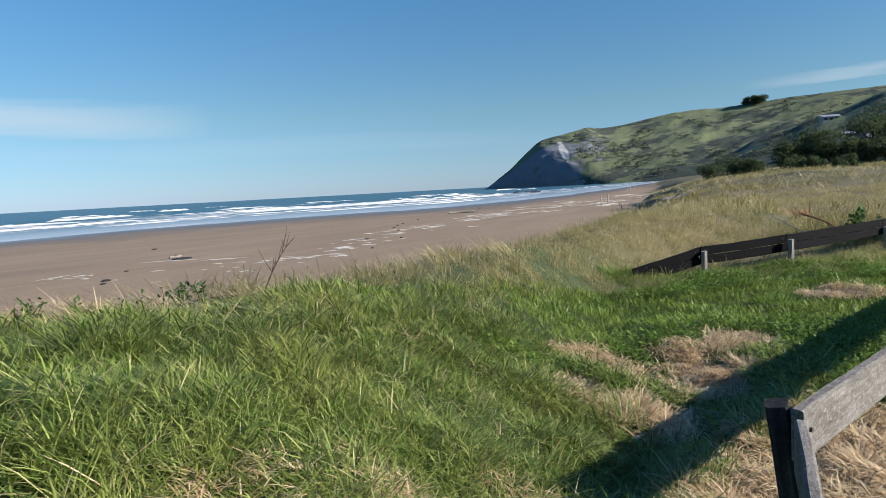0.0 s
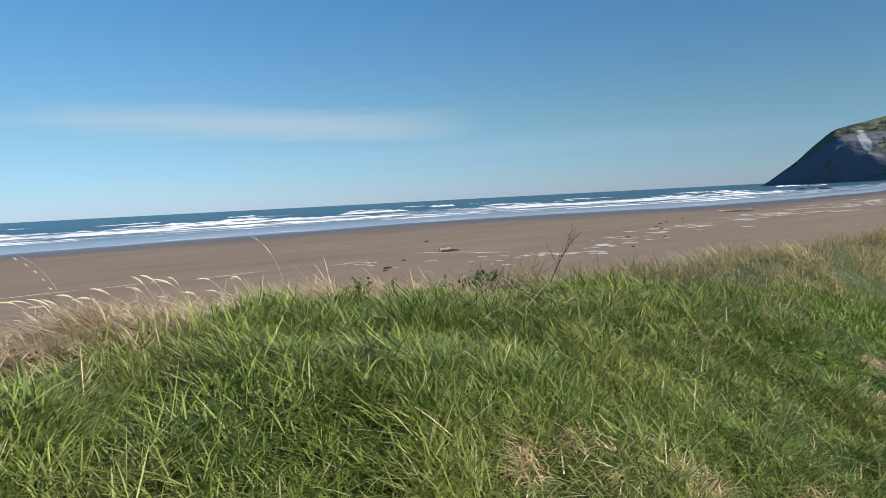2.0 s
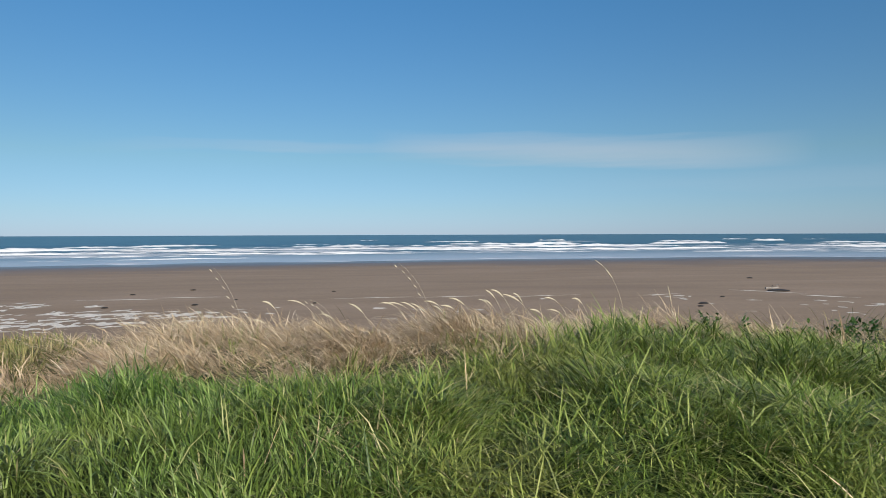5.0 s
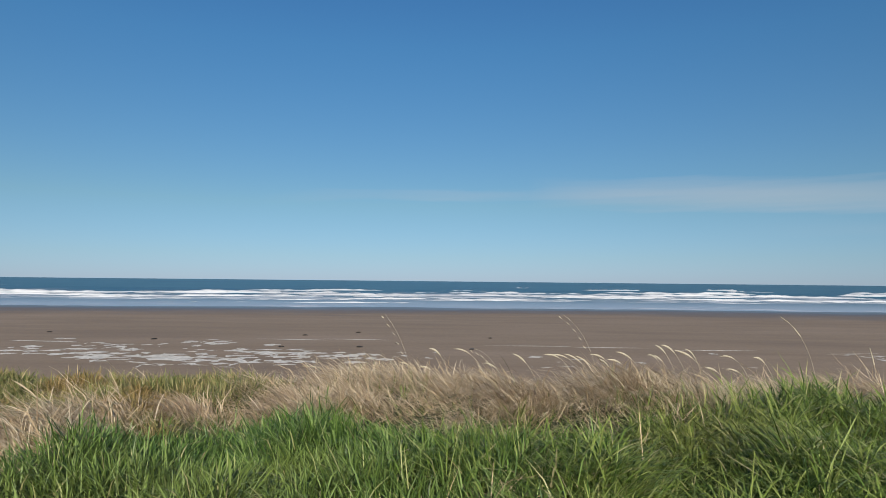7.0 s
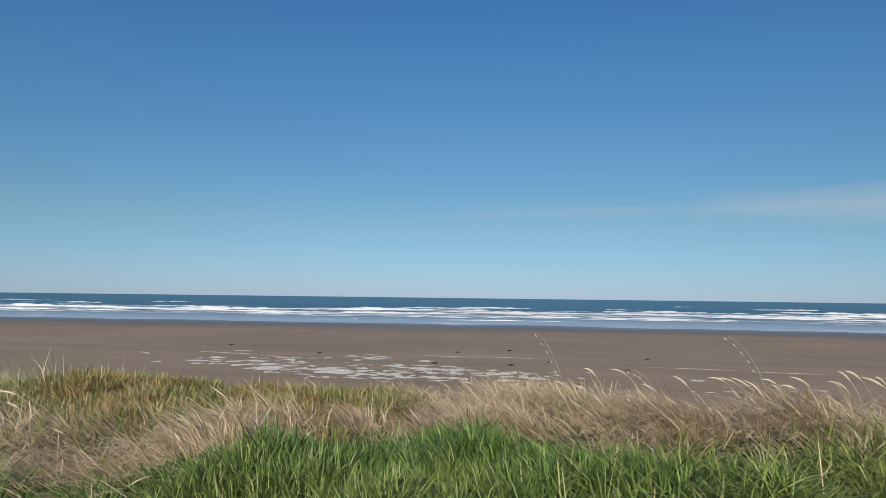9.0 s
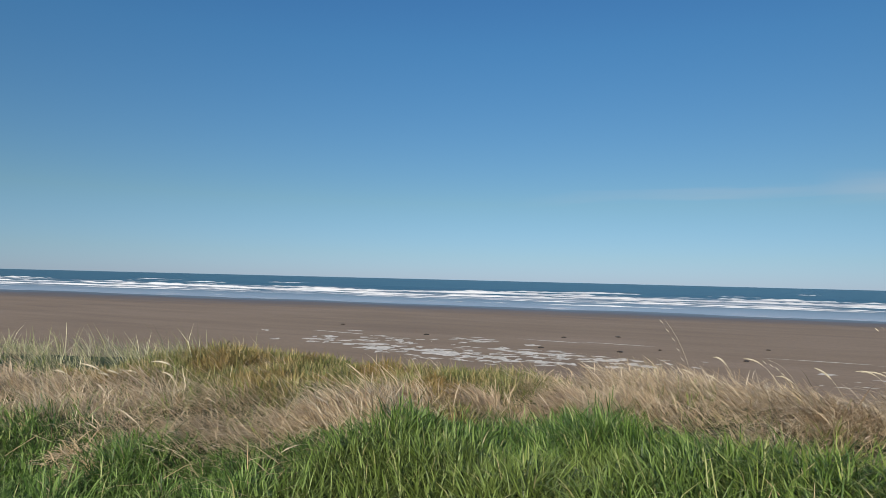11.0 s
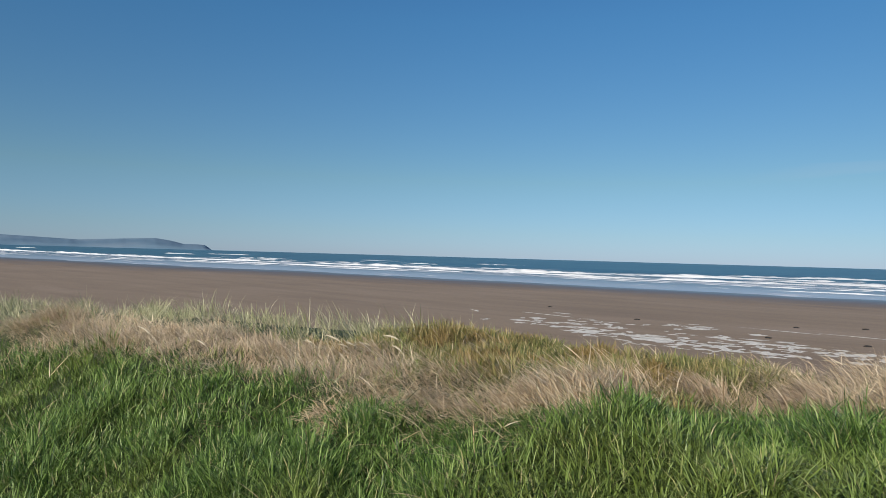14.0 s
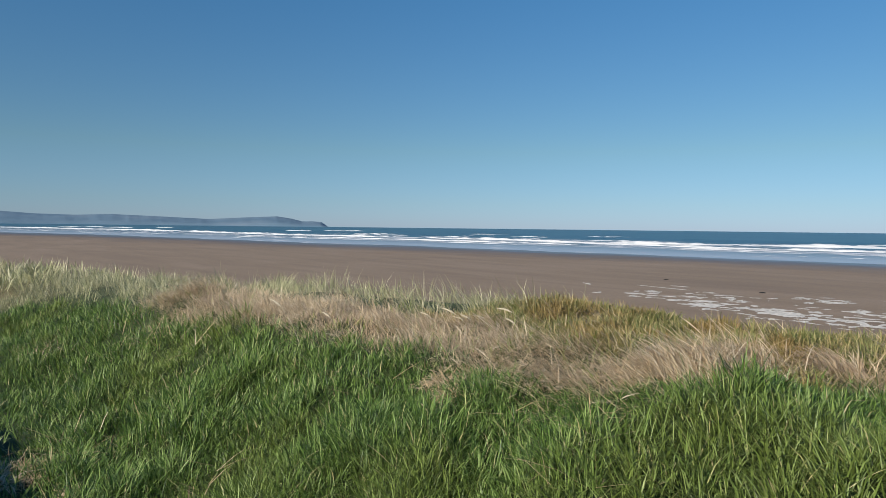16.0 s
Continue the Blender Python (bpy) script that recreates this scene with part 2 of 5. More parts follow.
def hill_material(name, greens, dark, cliff):
    n = Nodes(name)
    pos = n.pos()
    col = n.ramp(n.noise(pos, 0.012, 6, 0.6), greens)
    bush = n.noise(n.scaled(pos, (1.0, 1.0, 2.2)), 0.022, 7, 0.68, 0.4)
    b2 = n.attr("bush")
    bm = n.step(n.math("ADD", bush, n.math("MULTIPLY", b2, 0.30)), 0.57, 0.63)
    col = n.mix(bm, col, n.ramp(n.noise(pos, 0.15, 5, 0.7), [(0.3, tuple(c * 0.6 for c in dark)), (0.6, dark)]))
    rock_n = n.noise(n.scaled(pos, (0.6, 0.6, 1.6)), 0.06, 7, 0.7, 0.8)
    # rock tones kept pale and bluish: the cliff's haze is in the colour
    rock = n.ramp(rock_n, [(0.3, (0.138, 0.148, 0.162)), (0.5, cliff), (0.62, (0.175, 0.18, 0.185)), (0.75, (0.22, 0.22, 0.215))])
    bare = n.attr("bare")
    col = n.mix(n.step(n.math("ADD", bare, n.math("MULTIPLY", n.math("SUBTRACT", bush, 0.5), 2.4)), 0.40, 0.62), col, rock)
    col = n.mix(n.step(n.math("ADD", n.attr("scar"), n.math("MULTIPLY", n.math("SUBTRACT", rock_n, 0.5), 1.2)), 0.42, 0.62), col, (0.44, 0.43, 0.41))
    return n.done(col, 0.9, n.bump(n.noise(pos, 0.09, 6, 0.7), 0.5, 2.0), 0.15)


M_GROUND = ground_material()
M_SEA = sea_material()
M_FOAM = foam_material()
M_HILL = hill_material("hill pasture", [(0.3, (0.104, 0.124, 0.070)), (0.5, (0.128, 0.148, 0.080)), (0.75, (0.158, 0.172, 0.096))], (0.060, 0.072, 0.056), (0.155, 0.165, 0.180))
M_SPUR = hill_material("bushy slope", [(0.3, (0.130, 0.150, 0.084)), (0.5, (0.165, 0.185, 0.100)), (0.75, (0.205, 0.220, 0.120))], (0.066, 0.080, 0.056), (0.18, 0.18, 0.17))


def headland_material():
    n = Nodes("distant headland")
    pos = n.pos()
    # distance haze is put into these blue-grey base colours
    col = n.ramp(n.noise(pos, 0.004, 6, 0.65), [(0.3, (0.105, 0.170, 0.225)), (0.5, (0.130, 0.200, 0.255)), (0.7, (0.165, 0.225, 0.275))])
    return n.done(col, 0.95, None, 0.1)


M_HEAD = headland_material()


def wood_material(name, lo, mid, hi, along, lichen=0.0):
    n = Nodes(name)
    o = n.obj()
    s = [9.0, 9.0, 9.0]
    s[along] = 0.7
    grain = n.noise(n.scaled(o, tuple(s)), 4.0, 6, 0.7, 0.5)
    patch = n.noise(o, 3.5, 5, 0.65)
    speck = n.noise(o, 75.0, 3, 0.6)
    col = n.ramp(n.math("ADD", n.math("MULTIPLY", grain, 0.6), n.math("MULTIPLY", patch, 0.4)), [(0.34, lo), (0.5, mid), (0.68, hi)])
    col = n.mix(n.math("MULTIPLY", n.step(speck, 0.54, 0.72), 0.30), col, tuple(min(1, c * 1.5 + 0.01) for c in hi))
    stain = n.noise(o, 7.0, 5, 0.7, 0.6)
    col = n.mix(n.math("MULTIPLY", n.step(stain, 0.52, 0.64), 0.45), col, tuple(c * 0.8 for c in lo))
    if lichen:
        crust = n.noise(n.scaled(o, (1.0, 0.45, 1.0)), 75.0, 6, 0.8, 0.6)
        col = n.mix(n.math("MULTIPLY", n.step(crust, 0.50, 0.62), lichen), col, (0.42, 0.40, 0.365))
        pits = n.noise(n.scaled(o, (1.0, 0.4, 1.0)), 30.0, 4, 0.7)
        col = n.mix(n.math("MULTIPLY", n.step(pits, 0.56, 0.68), lichen), col, (0.045, 0.040, 0.036))
    h = n.math("ADD", grain, n.math("MULTIPLY", speck, 0.35))
    return n.done(col, 0.9, n.bump(h, 0.8, 0.008), 0.12)


M_RAIL = wood_material("weathered grey timber", (0.075, 0.067, 0.060), (0.150, 0.136, 0.124), (0.250, 0.232, 0.214), 1, 0.42)
M_POST = wood_material("weathered post timber", (0.030, 0.030, 0.030), (0.070, 0.069, 0.067), (0.150, 0.147, 0.142), 2)
# post timber with the shade of its near face put into the colour
M_SHADED_POST = wood_material("shaded post timber", (0.010, 0.010, 0.011), (0.024, 0.024, 0.025), (0.070, 0.068, 0.066), 2)
M_DARKRAIL = wood_material("near-black timber", (0.002, 0.002, 0.003), (0.004, 0.004, 0.005), (0.008, 0.008, 0.009), 1)
M_DRIFT = wood_material("bleached driftwood", (0.136, 0.116, 0.095), (0.245, 0.218, 0.190), (0.374, 0.347, 0.313), 0)
M_BARK = wood_material("bark", (0.020, 0.017, 0.014), (0.048, 0.039, 0.031), (0.095, 0.082, 0.068), 2)


def plain(name, c, rough=0.7, vary=0.25, scale=6.0, metal=0.0):
    n = Nodes(name)
    f = n.noise(n.obj(), scale, 5, 0.65)
    lo, hi = tuple(v * (1 - vary) for v in c), tuple(min(1, v * (1 + vary)) for v in c)
    return n.done(n.ramp(f, [(0.35, lo), (0.65, hi)]), rough, n.bump(f, 0.3, 0.01), 0.4, 0.0, metal)


M_PALE = plain("dried foam and shell", (0.60, 0.55, 0.465), 0.9, 0.25, 3.0)
M_WEED = plain("dark seaweed", (0.020, 0.016, 0.012), 0.6, 0.4, 9.0)
M_ROCK = plain("wet reef rock", (0.041, 0.037, 0.034), 0.6, 0.4, 0.8)
M_POLE = plain("grey marker timber", (0.286, 0.265, 0.238), 0.85, 0.3, 4.0)
M_BOLT = plain("rusted bolt", (0.060, 0.048, 0.040), 0.8, 0.3, 30.0, 0.2)
M_WALL = plain("painted weatherboard", (0.258, 0.258, 0.265), 0.7, 0.08, 2.0)
M_ROOF = plain("grey metal roof", (0.272, 0.279, 0.292), 0.4, 0.1, 2.0)
M_GLASS = plain("dark window glass", (0.014, 0.017, 0.020), 0.1, 0.2, 2.0)
M_FLAX = blade_material("orange dead frond", [(0.0, (0.204, 0.088, 0.041)), (0.6, (0.326, 0.150, 0.075)), (1.0, (0.408, 0.231, 0.136))], (0.231, 0.109, 0.048), 3.0, 0.5, 0.6, 0.15)
M_HEADS = plain("pale seed head", (0.422, 0.367, 0.258), 0.8, 0.15, 30.0)
M_STEM = plain("dry brown stem", (0.071, 0.051, 0.034), 0.8, 0.3, 30.0)


# ---- mesh helpers ----
def fast_mesh(name, verts, quads=None, tris=None, smooth=False):
    me = bpy.data.meshes.new(name)
    verts = np.asarray(verts, dtype=np.float32)
    loops, totals = [], []
    if quads is not None and len(quads):
        loops.append(np.asarray(quads, dtype=np.int32).ravel())
        totals.append(np.full(len(quads), 4, dtype=np.int32))
    if tris is not None and len(tris):
        loops.append(np.asarray(tris, dtype=np.int32).ravel())
        totals.append(np.full(len(tris), 3, dtype=np.int32))
    loops, totals = np.concatenate(loops), np.concatenate(totals)
    me.vertices.add(len(verts))
    me.vertices.foreach_set("co", verts.ravel())
    me.loops.add(len(loops))
    me.loops.foreach_set("vertex_index", loops)
    me.polygons.add(len(totals))
    me.polygons.foreach_set("loop_start", np.concatenate(([0], np.cumsum(totals)[:-1])).astype(np.int32))
    me.polygons.foreach_set("loop_total", totals)
    if smooth:
        me.polygons.foreach_set("use_smooth", np.ones(len(totals), dtype=bool))
    me.update(calc_edges=True)
    me.validate()
    return me


def solid(name, me, material, parent=None, label="", category="", group="", kind=""):
    ob = new(name, me)
    if material is not None:
        me.materials.append(material)
    if parent is not None:
        ob.parent = parent
    return tagged(ob, label, category, group, kind)


def part(name, bm, material, parent=None, label="", smooth=False):
    me = bpy.data.meshes.new(name)
    bm.to_mesh(me)
    bm.free()
    if smooth:
        for p in me.polygons:
            p.use_smooth = True
    return solid(name, me, material, parent, label)


def grid_faces(nu, nv):
    a = np.arange(nu * nv).reshape(nu, nv)
    return np.stack([a[:-1, :-1], a[1:, :-1], a[1:, 1:], a[:-1, 1:]], -1).reshape(-1, 4)


def set_attr(me, name, values):
    at = me.attributes.new(name, "FLOAT", "POINT")
    at.data.foreach_set("value", np.asarray(values, dtype=np.float32).ravel())


def smoothstep(a, b, x):
    t = np.clip((x - a) / (b - a), 0, 1)
    return t * t * (3 - 2 * t)


RNG = np.random.default_rng(7)
_LATTICE = RNG.uniform(-1, 1, (256, 256))


def value_noise(x, y):
    xi, yi = np.floor(x).astype(int), np.floor(y).astype(int)
    u, v = x - xi, y - yi
    u, v = u * u * (3 - 2 * u), v * v * (3 - 2 * v)
    n = _LATTICE
    a, b = n[xi % 256, yi % 256], n[(xi + 1) % 256, yi % 256]
    c, d = n[xi % 256, (yi + 1) % 256], n[(xi + 1) % 256, (yi + 1) % 256]
    return (a * (1 - u) + b * u) * (1 - v) + (c * (1 - u) + d * u) * v


def rough2(x, y, scale, octaves=3):
    """Smooth noise of about -1 to 1; scale: the size of its lumps in metres."""
    x, y = np.asarray(x, float), np.asarray(y, float)
    out, amp, k = 0.0, 1.0, 1.0 / scale
    for i in range(octaves):
        ca, sa = math.cos(0.7 + i * 1.3), math.sin(0.7 + i * 1.3)
        out = out + amp * value_noise((x * ca - y * sa) * k + 37.2 * i, (x * sa + y * ca) * k + 11.9 * i)
        amp, k = amp * 0.5, k * 2.03
    return out * 0.85


# ---- lie of the land ----
SHORE = np.array([(8, 1500), (10, 900), (12.7, 700), (16.3, 352), (20.9, 230), (25, 190), (31.4, 160), (42, 146), (53.5, 136), (65, 124), (75, 116), (90, 110), (105, 109),
                  (118, 113), (130, 126), (142, 147), (152, 175), (159, 200), (165, 245), (176.5, 366), (182, 600), (187, 1200)])
WATER = -0.4


def bearing(x, y):
    return np.degrees(np.arctan2(-x, y)) % 360


def shore(a):
    return np.interp(a, SHORE[:, 0], SHORE[:, 1])


def dune_edge(y):
    y = np.asarray(y, float)
    wob = 0.5 * rough2(y * 0.0 + 5.1, y, 3.0) + 0.12 * np.clip(y - 15, 0, 60) * rough2(y * 0.0 + 2.3, y, 11.0)
    return wob * 0.5 + np.interp(y, [-900, -300, -100, -42, -20, -10, -5, 0, 5, 9, 15, 30, 80, 160, 400, 700, 1500],
                     [40, 20, 8, -0.6, -2.7, -4.4, -5.0, -5.0, -4.9, -4.9, -5.4, -7.4, -17, -33, -92, -150, -300])


def land(x, y):
    x, y = np.asarray(x, float), np.asarray(y, float)
    r = np.hypot(x, y)
    a = bearing(x, y)
    t = x - dune_edge(y)
    ridge = np.interp(y, [-60, -30, -18, -12, -8, -5, -3.2, -2.2, -0.5, 1, 4, 6, 9, 13, 22, 40], [0.1, 0.15, 0.32, 0.48, 0.70, 0.80, 0.76, 0.80, 0.84, 0.86, 0.78, 0.66, 0.58, 0.52, 0.35, 0.1])
    foot = np.interp(y, [-16, -9, 2.2, 4.2, 5.6, 8, 11, 14, 25], [-0.2, -0.7, -0.7, -1.3, -1.8, -2.5, -3.3, -3.0, -1.5])
    wide = np.interp(y, [2, 5, 9], [2.0, 2.3, 1.8])
    dip = 0.12 * smoothstep(1.2, 3.6, y) * smoothstep(30, 15, y)
    top = 2.45 - dip + (ridge + dip) * smoothstep(0, 1, (foot - x) / wide)
    top = top + (0.06 * rough2(x, y, 1.2) + 0.035 * rough2(x + 9, y, 0.45)) * smoothstep(0, 1, t) * smoothstep(-0.3, -1.5, x) + 0.03 * rough2(x, y, 2.5)
    top = top - 0.55 * smoothstep(-14, -45, y)
    west = np.where(a > 180, a - 360, a)
    top = top - 0.85 * smoothstep(16, 60, y) * smoothstep(15, 3, t)
    top = top + 1.75 * smoothstep(22, 95, y) * smoothstep(14.5, 8.5, west) + 0.15 * rough2(x, y, 9) * smoothstep(15, 40, y)
    beach_in = 0.0 + 0.02 * rough2(x, y, 14)
    s = shore(a)
    fall = np.clip((r - 45) / np.maximum(s - 45, 1), 0, 6)
    sand = np.maximum(beach_in + WATER * fall - 0.6 * np.clip(fall - 1, 0, 5), -4.0)
    k = smoothstep(-3.4, 0.3, t)
    out = sand * (1 - k) + top * k
    inland = (a > 188) | (a < 8)
    return np.where(inland & (t > 0), top, out)


def polar_sheet(name, azs, rs, zf, material, smooth=True):
    A, R = np.meshgrid(np.radians(azs), rs, indexing="ij")
    x, y = -np.sin(A) * R, np.cos(A) * R
    z = zf(x, y, A, R)
    v = np.stack([x, y, z], -1).reshape(-1, 3)
    me = fast_mesh(name, v, grid_faces(len(azs), len(rs)), None, smooth)
    return me, x, y, z, A, R


rs = np.concatenate([np.linspace(0.02, 12, 60), np.geomspace(12.3, 4950, 190)])
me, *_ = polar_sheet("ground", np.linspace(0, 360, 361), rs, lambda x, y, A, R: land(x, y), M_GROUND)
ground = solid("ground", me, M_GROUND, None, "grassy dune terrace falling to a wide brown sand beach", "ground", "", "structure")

# the sea
azs = np.linspace(8.2, 187.5, 500)
U = np.concatenate([np.linspace(0.93, 3.0, 70), np.geomspace(3.05, 60, 60)])
A, K = np.meshgrid(np.radians(azs), U, indexing="ij")
R = np.minimum(shore(np.degrees(A)) * K, 4950)
X, Y = -np.sin(A) * R, np.cos(A) * R
swell = 0.28 * np.sin(K * 17 + 2.0 * np.sin(A * 7)) * smoothstep(1.3, 2.0, K) * smoothstep(30, 5, K) + 0.12 * rough2(X, Y, 12) * smoothstep(1.2, 1.8, K) * smoothstep(900, 300, R)
Z = np.where(K < 1.2, WATER, WATER + swell)
Z = np.where(R > 900, WATER, Z)
me = fast_mesh("sea", np.stack([X, Y, Z], -1).reshape(-1, 3), grid_faces(len(azs), len(U)), None, True)
set_attr(me, "shallow", smoothstep(1.60, 1.04, K))
set_attr(me, "foam", np.clip(0.56 * smoothstep(2.6, 1.9, K) * smoothstep(1.2, 1.4, K) + 0.45 * smoothstep(1.35, 1.02, K), 0, 1))
solid("sea", me, M_SEA, None, "blue-green sea with shallow foamy water at the shore", "sea", "", "structure")


# ---- breaking waves ----
def breaking_wave(k, a0, a1, height, depth, seed):
    """A long lumpy bank of white water, k shore distances out, between two bearings."""
    g = np.random.default_rng(seed)
    base_r = float(shore((a0 + a1) / 2)) * k
    n = int(np.clip(math.radians(a1 - a0) * base_r / 0.9, 24, 520))
    m = 9
    a = np.linspace(a0, a1, n)
    u = np.linspace(-1, 1, m)
    AA, UU = np.meshgrid(a, u, indexing="ij")
    s = (AA - a0) / (a1 - a0)
    arc = np.radians(AA - a0) * base_r
    ph = g.uniform(0, 50)
    wig = 0.5 * np.sin(arc / 31 + ph) + 0.35 * np.sin(arc / 12.3 + 2 * ph) + 0.2 * np.sin(arc / 4.1 + 3 * ph)
    ends = np.clip(np.minimum(s, 1 - s) * 7, 0, 1) ** 0.6
    rr = shore(AA) * k + depth * (UU * 0.5 * (0.75 + 0.25 * wig) + 0.25 * wig)
    xx, yy = -np.sin(np.radians(AA)) * rr, np.cos(np.radians(AA)) * rr
    prof = np.where(UU < -0.55, (UU + 1) / 0.45, np.where(UU < -0.1, 1.0, 1.0 - 0.75 * (UU + 0.1) / 1.1))
    lump = 0.78 + 0.50 * rough2(arc, UU * 2 + ph, 14.0) + 0.45 * rough2(arc + 31, UU * 3 + ph, 2.6, 3)
    zz = WATER - 0.14 + height * ends * np.clip(prof, 0, 1) * np.clip(lump + 0.22 * wig, -0.2, 1.5)
    zz[:, 0] = WATER - 0.35
    zz[:, -1] = WATER - 0.35
    me = fast_mesh("breaking_wave", np.stack([xx, yy, zz], -1).reshape(-1, 3), grid_faces(n, m), None, True)
    return solid("breaking_wave", me, M_FOAM, None, "white breaking wave rolling over blue sea", "wave", "breaking waves")


wseed = 100
for k, lo, hi, cover, h, dep in [(1.10, 20, 40, 0.45, 0.12, 1.0), (1.22, 22, 46, 0.55, 0.20, 1.5), (1.34, 30, 70, 0.90, 0.30, 2.4), (1.46, 30, 60, 0.92, 0.36, 2.8), (1.62, 26, 60, 0.90, 0.45, 3.6), (1.82, 24, 60, 0.92, 0.66, 5.2),
                                 (2.05, 16, 40, 0.85, 0.74, 5.8), (2.45, 8, 20, 0.52, 0.72, 6.5), (3.1, 6, 14, 0.28, 0.80, 8.0), (3.8, 5, 10, 0.16, 0.85, 9.0)]:
    a = 22 + RNG.uniform(0, 6)
    while a < 180:
        w = RNG.uniform(lo, hi)
        if RNG.uniform() < cover + 0.15 and a + w * cover < 183:
            breaking_wave(k * RNG.uniform(0.97, 1.03), a, a + w * min(0.97, cover + RNG.uniform(0, 0.25)), h * RNG.uniform(0.8, 1.15), dep * RNG.uniform(0.8, 1.3), wseed)
            wseed += 1
        a += w


# ---- hills ----
def smooth_table(A, tab, width):
    """A table of (bearing, value), with its corners rounded off over the given degrees."""
    p = np.array(tab).T
    out = 0.0
    for k in np.linspace(-1, 1, 7):
        out = out + np.interp(A + k * width, p[0], p[1])
    return out / 7


def hill(name, azs, rs, crest_tab, base_tab, far_tab, shape, material, label, cliff_tab=None, gully=1.0, scar=None, bushes=0.0):
    A, T = np.meshgrid(azs, rs, indexing="ij")           # T: 0 at the foot, 1 at the crest, 1.6 behind
    r0 = smooth_table(A, base_tab, 2.0)
    r1 = smooth_table(A, far_tab, 2.0)
    size = float(np.mean(r1))
    arc = A * size * 0.0175
    crest_el = smooth_table(A, crest_tab, 0.35) + 0.0007 * rough2(arc, arc * 0.0, 22.0, 4)
    R = r0 + (r1 - r0) * T
    x, y = -np.sin(np.radians(A)) * R, np.cos(np.radians(A)) * R
    top = 4.0 + crest_el * r1
    steep = smooth_table(A, shape, 2.0)                   # small: cliff, 1: even slope
    f = np.clip(T, 0, 1) ** steep
    f = np.where(T > 1, 1 - 0.25 * (T - 1) ** 2 * 2, f)
    foot = -1.0 + 4.0 * smoothstep(18, 8, A)
    z = foot + (top - foot) * f
    inside = smoothstep(0, 0.2, T) * smoothstep(1.0, 0.8, T)
    down = R - r0
    spurs = 0.55 * rough2(arc + 0.8 * down, down * 0.6, size * 0.060, 2) + 0.5 * rough2(arc + 0.8 * down, down * 0.8, size * 0.026, 3) - 0.5 * np.abs(rough2(arc + 0.9 * down, down * 0.5 + 900, size * 0.030, 3))
    craggy = 0.0 if cliff_tab is None else smooth_table(A, cliff_tab, 0.8)
    z = z + gully * inside * (top - foot) * 0.16 * (spurs + 0.30 * craggy * rough2(arc + 0.3 * down, down, size * 0.014, 4))
    me = fast_mesh(name, np.stack([x, y, z], -1).reshape(-1, 3), grid_faces(len(azs), len(rs)), None, True)
    bare = np.zeros_like(A)
    if cliff_tab is not None:
        bare = smooth_table(A, cliff_tab, 0.8) * smoothstep(0.95, 0.70, f) * (0.85 + 0.3 * rough2(arc, down, 40.0, 3))
    set_attr(me, "bare", bare)
    set_attr(me, "bush", bushes + 0.40 * np.clip(0.9 - 1.4 * f, 0, 1) + 0.55 * rough2(arc + 1.2 * down, down * 0.7, 40.0, 4))
    pale = np.zeros_like(A)
    if scar is not None:
        sa, se, wa, we = scar
        el = (z - 4) / R
        pale = np.exp(-((A - sa - 18 * (el - se)) / wa) ** 2 - ((el - se) / we) ** 2)
    set_attr(me, "scar", pale)
    solid(name, me, material, None, label, "hill", "", "structure")
    return A, T, x, y, z


RIDGE = [(-40, 0.06), (-20, 0.09), (-10, 0.10), (-2.4, 0.0985), (0.65, 0.0974), (3.6, 0.0961), (5.5, 0.0938), (7.5, 0.0913), (10.4, 0.0908), (12.5, 0.0887), (15.2, 0.0806), (17.5, 0.0747), (18.9, 0.0782),
         (21.2, 0.0695), (22.9, 0.0639), (24.1, 0.0461), (25.6, 0.0216), (26.6, 0.0099), (27.75, -0.004)]
far_hill = hill("hill_far", np.linspace(-40, 27.75, 540), np.concatenate([np.linspace(0, 1, 84), np.linspace(1.05, 1.6, 8)]), RIDGE,
                [(-40, 700), (0, 800), (8, 840), (16, 870), (19, 885), (22, 945), (25, 1000), (27.75, 1036)],
                [(-40, 1100), (0, 1180), (10, 1200), (17, 1150), (19.5, 1085), (22, 1055), (27.75, 1046)],
                [(-40, 0.95), (10, 0.95), (14, 0.92), (17.0, 0.80), (20, 0.55), (23, 0.42), (27.75, 0.40)], M_HILL,
                "green pasture hill ending in a grey sea cliff",
                [(-40, 0), (12, 0.0), (15, 0.10), (17, 0.22), (18.5, 0.45), (20, 0.85), (22, 1.05), (27.75, 1.2)], 0.34, (20.9, 0.044, 0.42, 0.017), 0.20)
near_hill = hill("hill_near", np.linspace(-40, 9.4, 420), np.concatenate([np.linspace(0, 1, 70), np.linspace(1.05, 1.6, 6)]),
                 [(-40, 0.10), (-10, 0.12), (-2.4, 0.0923), (-0.06, 0.076), (1.7, 0.0686), (3.6, 0.0548), (6.3, 0.0423), (8.8, 0.0184), (9.4, 0.004)],
                 [(-40, 200), (0, 230), (9.4, 270)], [(-40, 370), (0, 400), (9.4, 420)], [(-40, 0.9), (9.4, 0.8)], M_SPUR, "dark scrubby hillside above the dunes", None, 0.34, None, 0.50)

